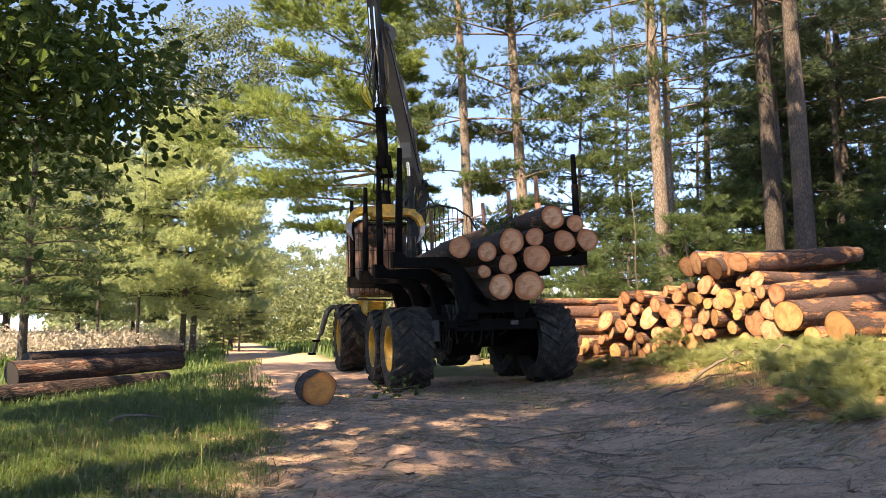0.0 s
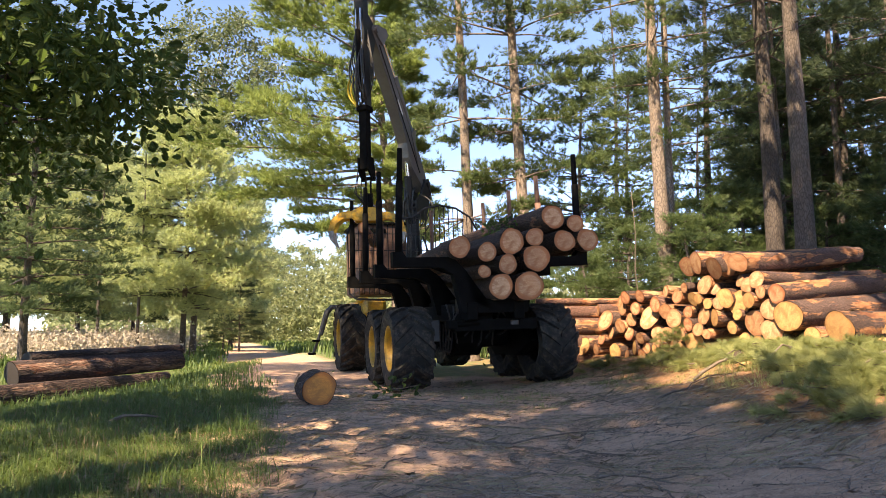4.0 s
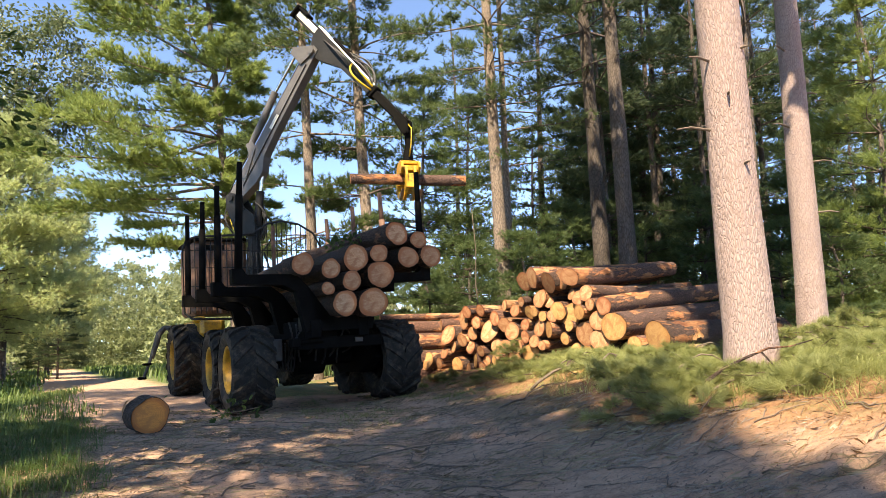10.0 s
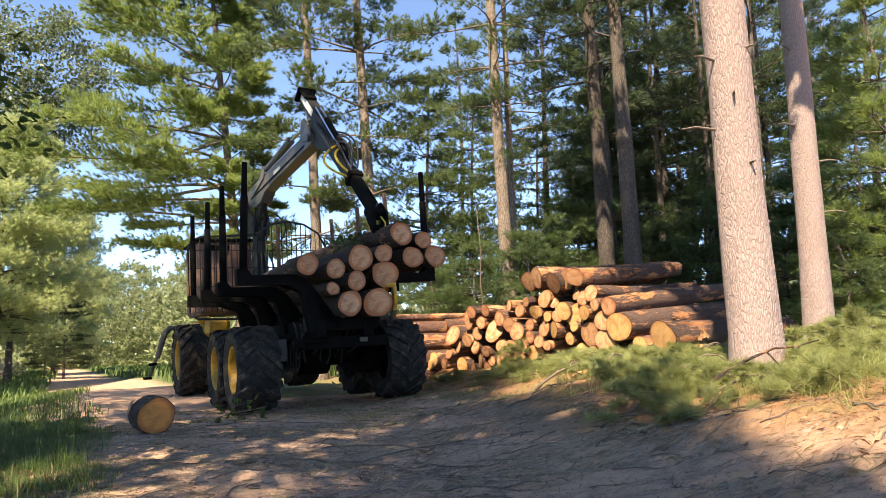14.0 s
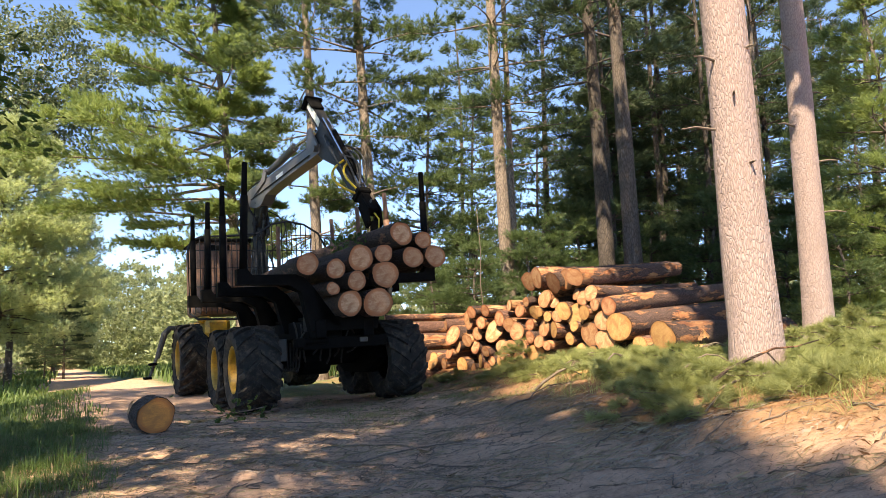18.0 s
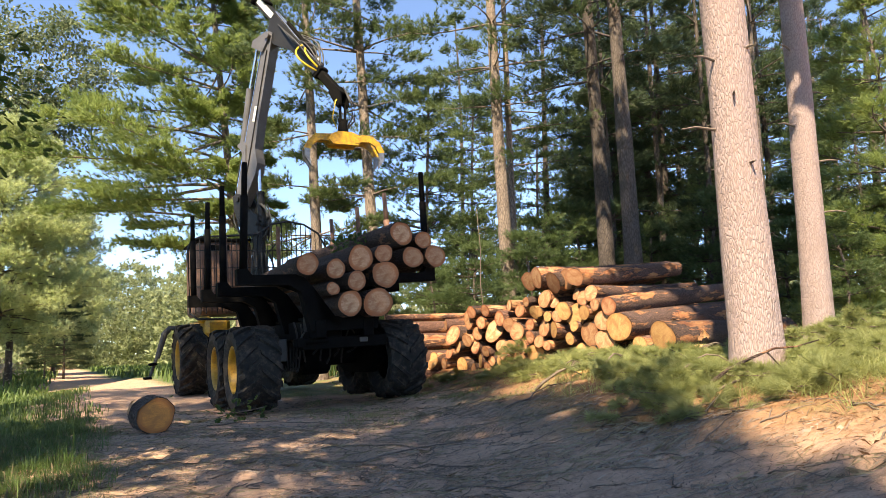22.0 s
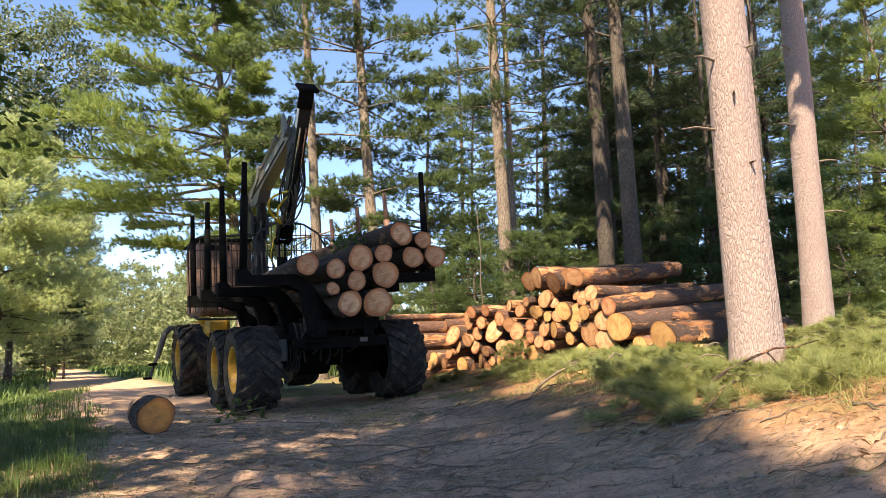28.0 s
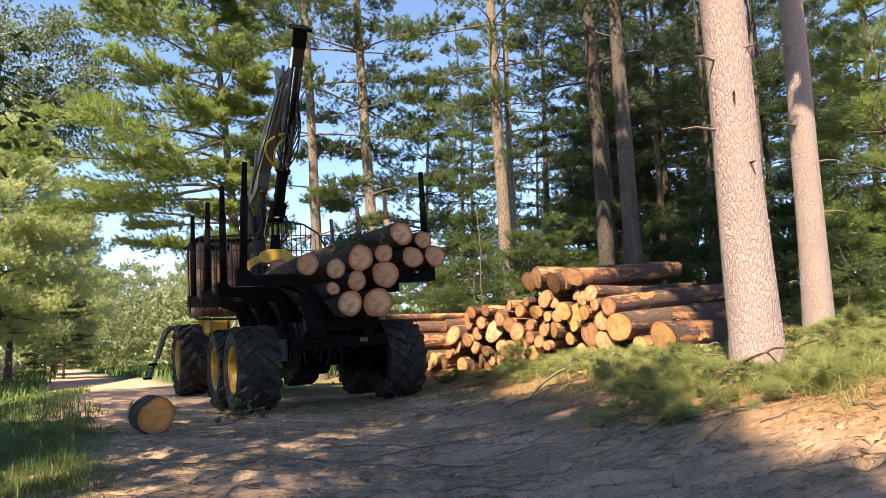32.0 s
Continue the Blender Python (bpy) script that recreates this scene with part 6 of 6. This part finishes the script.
# a bare sapling stem among the undergrowth
stick([(4.18, 15.6, 0.5), (4.2, 15.6, 1.4), (4.14, 15.62, 2.2), (4.16, 15.6, 3.0), (4.1, 15.6, 3.9)], 0.018, 0.006, "thin bare sapling stem standing behind the pile", "bare_sapling")
stick([(3.3, 15.0, 0.4), (3.15, 15.0, 1.0), (3.2, 15.0, 1.5)], 0.012, 0.005, "thin bare forked stem in the undergrowth", "bare_sapling")


def bark_chunk(x, y, length, width, bearing, tilt, seed, z=0.0):
    """A torn slab of bark, curled across its width."""
    rng = random.Random(seed)
    bm = bmesh.new()
    rows = []
    for i in range(7):
        u = i / 6
        w = width * (0.55 + 0.45 * math.sin(3.0 * u + 0.1)) * rng.uniform(0.8, 1.15)
        rows.append([(u * length + rng.uniform(-0.02, 0.02), w * q, 0.35 * w * (1 - q * q) + rng.uniform(-0.006, 0.006)) for q in (-1, -0.5, 0, 0.5, 1)])
    for off in (0.0, -0.012):
        vs = [[bm.verts.new((a, b, c + off)) for a, b, c in r] for r in rows]
        for p, q in zip(vs, vs[1:]):
            for k in range(4):
                bm.faces.new((p[k], p[k + 1], q[k + 1], q[k]) if off else (p[k], q[k], q[k + 1], p[k + 1]))
    ob = part("bark_piece", bm, SCAR if seed % 2 else BARK_LOG, smooth=True)
    ob.matrix_basis = pose(x, y, float(ground_z(x, y)) + 0.03 + z, 0, -tilt, 90 - bearing)
    return tagged(ob, "torn curled piece of orange pine bark lying by the pile", "bark")


for k, (x, y, l, w, b, t, z) in enumerate(((4.62, 9.2, 0.5, 0.09, 40, 8, 0.06), (4.9, 8.95, 0.7, 0.10, 75, 4, 0.10), (3.6, 8.9, 0.35, 0.07, 20, 14, 0.05), (3.45, 8.75, 0.3, 0.06, 110, 10, 0.04),
                                           (3.15, 10.9, 0.35, 0.06, 60, 6, 0.02), (3.0, 12.3, 0.5, 0.07, 75, 5, 0.02), (2.75, 13.0, 0.6, 0.06, 60, 4, 0.03), (4.05, 9.9, 0.4, 0.07, 95, 10, 0.04))):
    bark_chunk(x, y, l, w, b, t, 40 + k, z)


def leafy_twig(m, n, seed, label):
    rng = np.random.RandomState(seed)
    root = tagged(new("leafy_twig"), label, "twig")
    pts = rng.normal(0, 1, (n, 3)) * np.array([0.16, 0.10, 0.06])
    v, f = leaf_cloud(pts, pts * 3 + np.array([0, 0, 0.4]), 0.09, rng)
    tagged(part("leaves", soup("leaves", v, f, OAK_LEAF), None, root), kind="stuff")
    bm = bmesh.new()
    tube(bm, [(-0.3, 0.1, -0.06), (-0.1, 0.02, 0.0), (0.1, 0.0, 0.02), (0.28, -0.05, 0.06)], 0.006, 5)
    part("stem", bm, TWIG, root)
    root.matrix_basis = m
    return root


leafy_twig(FORWARDER @ pose(0.55, -0.1, 2.50, 0, -10, 20), 70, 3, "green leafy twig caught on the loaded logs")
leafy_twig(FORWARDER @ pose(0.20, -0.35, 2.38, 0, 5, 80), 40, 4, "green leafy twig caught on the loaded logs")
leafy_twig(pose(-1.47, 9.15, 0.20, 0, -78, 30) @ Matrix.Diagonal((0.62, 0.62, 0.62, 1)), 22, 6, "small leafy weed standing behind the log butt")
leafy_twig(pose(-0.62, 9.9, 0.10), 50, 5, "small leafy twig on the track before the wheels")
# ---------------------------------------------------------------- what moves
# seconds, slew, main boom's rise, outer boom's rise, its reach, the grapple's turn, the opening of its tongs
CRANE = [
    (0.0, 147.9, 52.8, -95.2, 3.03, 10, 8), (1.0, 137.8, 46.7, -98.6, 3.13, 0, 12), (2.0, 135.0, 50.4, -97.4, 3.17, -5, 14),
    (3.0, 142.2, 52.4, -88.0, 2.98, 0, 14), (3.5, 141.3, 52.5, -88.6, 3.03, 0, 14), (5.5, 138.9, 51.8, -92.2, 3.25, 0, -82),
    (6.0, 140.9, 56.0, -87.9, 2.93, 0, -82), (6.5, 156.5, 61.8, -74.3, 3.04, 8, -82), (7.0, 169.2, 66.6, -57.5, 2.87, 40, -82),
    (7.5, 181.9, 72.8, -41.8, 2.96, 62, -82), (8.0, 194.6, 75.4, -34.6, 2.85, 120, -82), (8.5, 202.8, 68.4, -39.3, 2.33, 185, -82),
    (9.0, 223.7, 69.1, -39.5, 2.6, 255, -82), (9.5, 226.2, 63.3, -44.2, 2.7, 272, -82), (10.0, 220.5, 54.1, -49.1, 2.9, 270, -82),
    (10.5, 204.6, 38.3, -47.0, 3.01, 272, -82), (11.0, 204.0, 33.8, -51.2, 2.83, 276, -82), (12.0, 195.8, 20.4, -51.4, 2.55, 275, -82),
    (13.0, 185.5, 11.5, -49.5, 2.86, 275, -82), (14.0, 186.0, 7.9, -45.7, 2.95, 275, -28), (17.0, 186.5, 3.8, -46.6, 2.4, 275, -6),
    (18.0, 187.9, 4.8, -48.7, 2.35, 275, -2), (19.0, 198.9, 7.5, -59.0, 1.98, 275, -8), (19.5, 205.9, 14.8, -59.0, 2.41, 274, -14),
    (20.0, 214.6, 27.0, -56.1, 2.8, 272, -22), (20.5, 224.9, 46.4, -44.7, 2.68, 262, -10), (21.0, 232.0, 66.6, -39.3, 2.92, 262, 2),
    (21.5, 219.1, 70.5, -43.0, 2.82, 222, 8), (22.0, 209.5, 73.4, -49.7, 2.69, 192, 10), (22.5, 197.7, 72.5, -58.5, 2.59, 182, 10),
    (23.0, 176.7, 52.1, -58.6, 2.75, 174, 10), (23.5, 177.4, 53.6, -78.3, 2.79, 172, 10), (24.0, 179.9, 52.4, -97.1, 3.07, 184, 10),
    (24.5, 179.2, 40.5, -111.0, 3.04, 186, 4), (25.0, 178.7, 26.5, -122.0, 2.76, 186, 0), (25.5, 178.4, 15.5, -126.0, 2.42, 188, -4),
    (28.0, 178.6, 9.0, -128.0, 2.14, 188, -12), (29.0, 178.6, 9.0, -128.0, 2.14, 188, -14), (30.0, 178.8, 15.3, -126.0, 2.36, 186, -16),
    (31.0, 179.2, 22.5, -123.0, 2.54, 186, -18),
    (32.0, 179.6, 29.0, -122.0, 2.8, 184, -20),
]


def crane_poses(slew, rise, fall, reach, turn, gape):
    """The poses of the crane's parts in the forwarder's space."""
    base = Matrix.Translation(PILLAR) @ pose(0, 0, 0, 0, 0, slew)
    main = base @ pose(0, PIN_BACK, 0, rise, 0, 0)
    outer = Matrix.Translation(main @ Vector((0, MAIN, 0))) @ pose(0, 0, 0, 0, 0, slew) @ pose(0, 0, 0, fall, 0, 0)
    tip = outer @ Vector((0, reach, 0.19))
    ext = Matrix.Translation(tip) @ outer.to_quaternion().to_matrix().to_4x4()
    hang = Matrix.Translation(tip) @ FORWARDER.to_quaternion().inverted().to_matrix().to_4x4() @ pose(0, 0, 0, 0, 0, turn)
    body = hang @ pose(0, 0, -0.68)
    foot = base @ Vector((0, 0.10, -0.60))
    eye = main @ Vector((0, 0.78, -0.27))
    along = (eye - foot).to_track_quat("Y", "Z").to_matrix().to_4x4()
    tongs = [body @ pose(s * 0.20, 0, -0.10, 0, -s * gape, 0) for s in (-1, 1)]
    return {"crane_head": [base], "main_boom": [main], "outer_boom": [outer], "extension": [ext], "rotator": [hang], "grapple_body": [body],
            "lift_cylinder": [Matrix.Translation(foot) @ along], "piston_rod": [Matrix.Translation(eye) @ along], "grapple_tong": tongs}


SWING = {7.0: -10, 7.5: -22, 8.0: 18, 8.5: 6}      # how far the hanging log tips, in degrees


def gripped(row, drop=-0.42, half=1.2):
    """Where a log lies in the tongs: its axis across their closing."""
    return FORWARDER @ crane_poses(*row[1:])["grapple_body"][0] @ pose(0, 0, drop, 0, 0, -90) @ pose(0, 0, 0, 0, SWING.get(row[0], 0), 0) @ pose(-half, 0, 0)


def motions():
    rows = {}
    for t, *angles in CRANE:
        for name, ms in crane_poses(*angles).items():
            for ob, m in zip(PARTS[name], ms):
                rows.setdefault(ob.name, (ob, []))[1].append((t, m))
    for ob, keys in rows.values():
        walk(ob, keys)
    # the log that is lifted across, and the one that is taken up at the end
    carried = [(r[0], gripped(r, -0.12 if r[0] > 11.5 else -0.28, 1.15)) for r in CRANE if 5.5 <= r[0] <= 12.0]
    carried += [(12.6, on_machine(0.72, 0.1, 2.42, -25)), (13.4, on_machine(0.68, 0.2, 2.22, -4)), (14.4, on_machine(0.66, 0.3, 2.12))]
    walk(carried_log, [(0.0, carried[0][1])] + carried + [(32.0, carried[-1][1])])
    lifted = [(r[0], gripped(r)) for r in CRANE if r[0] >= 28.0]
    walk(lifted_log, [(0.0, lifted[0][1])] + lifted)


motions()
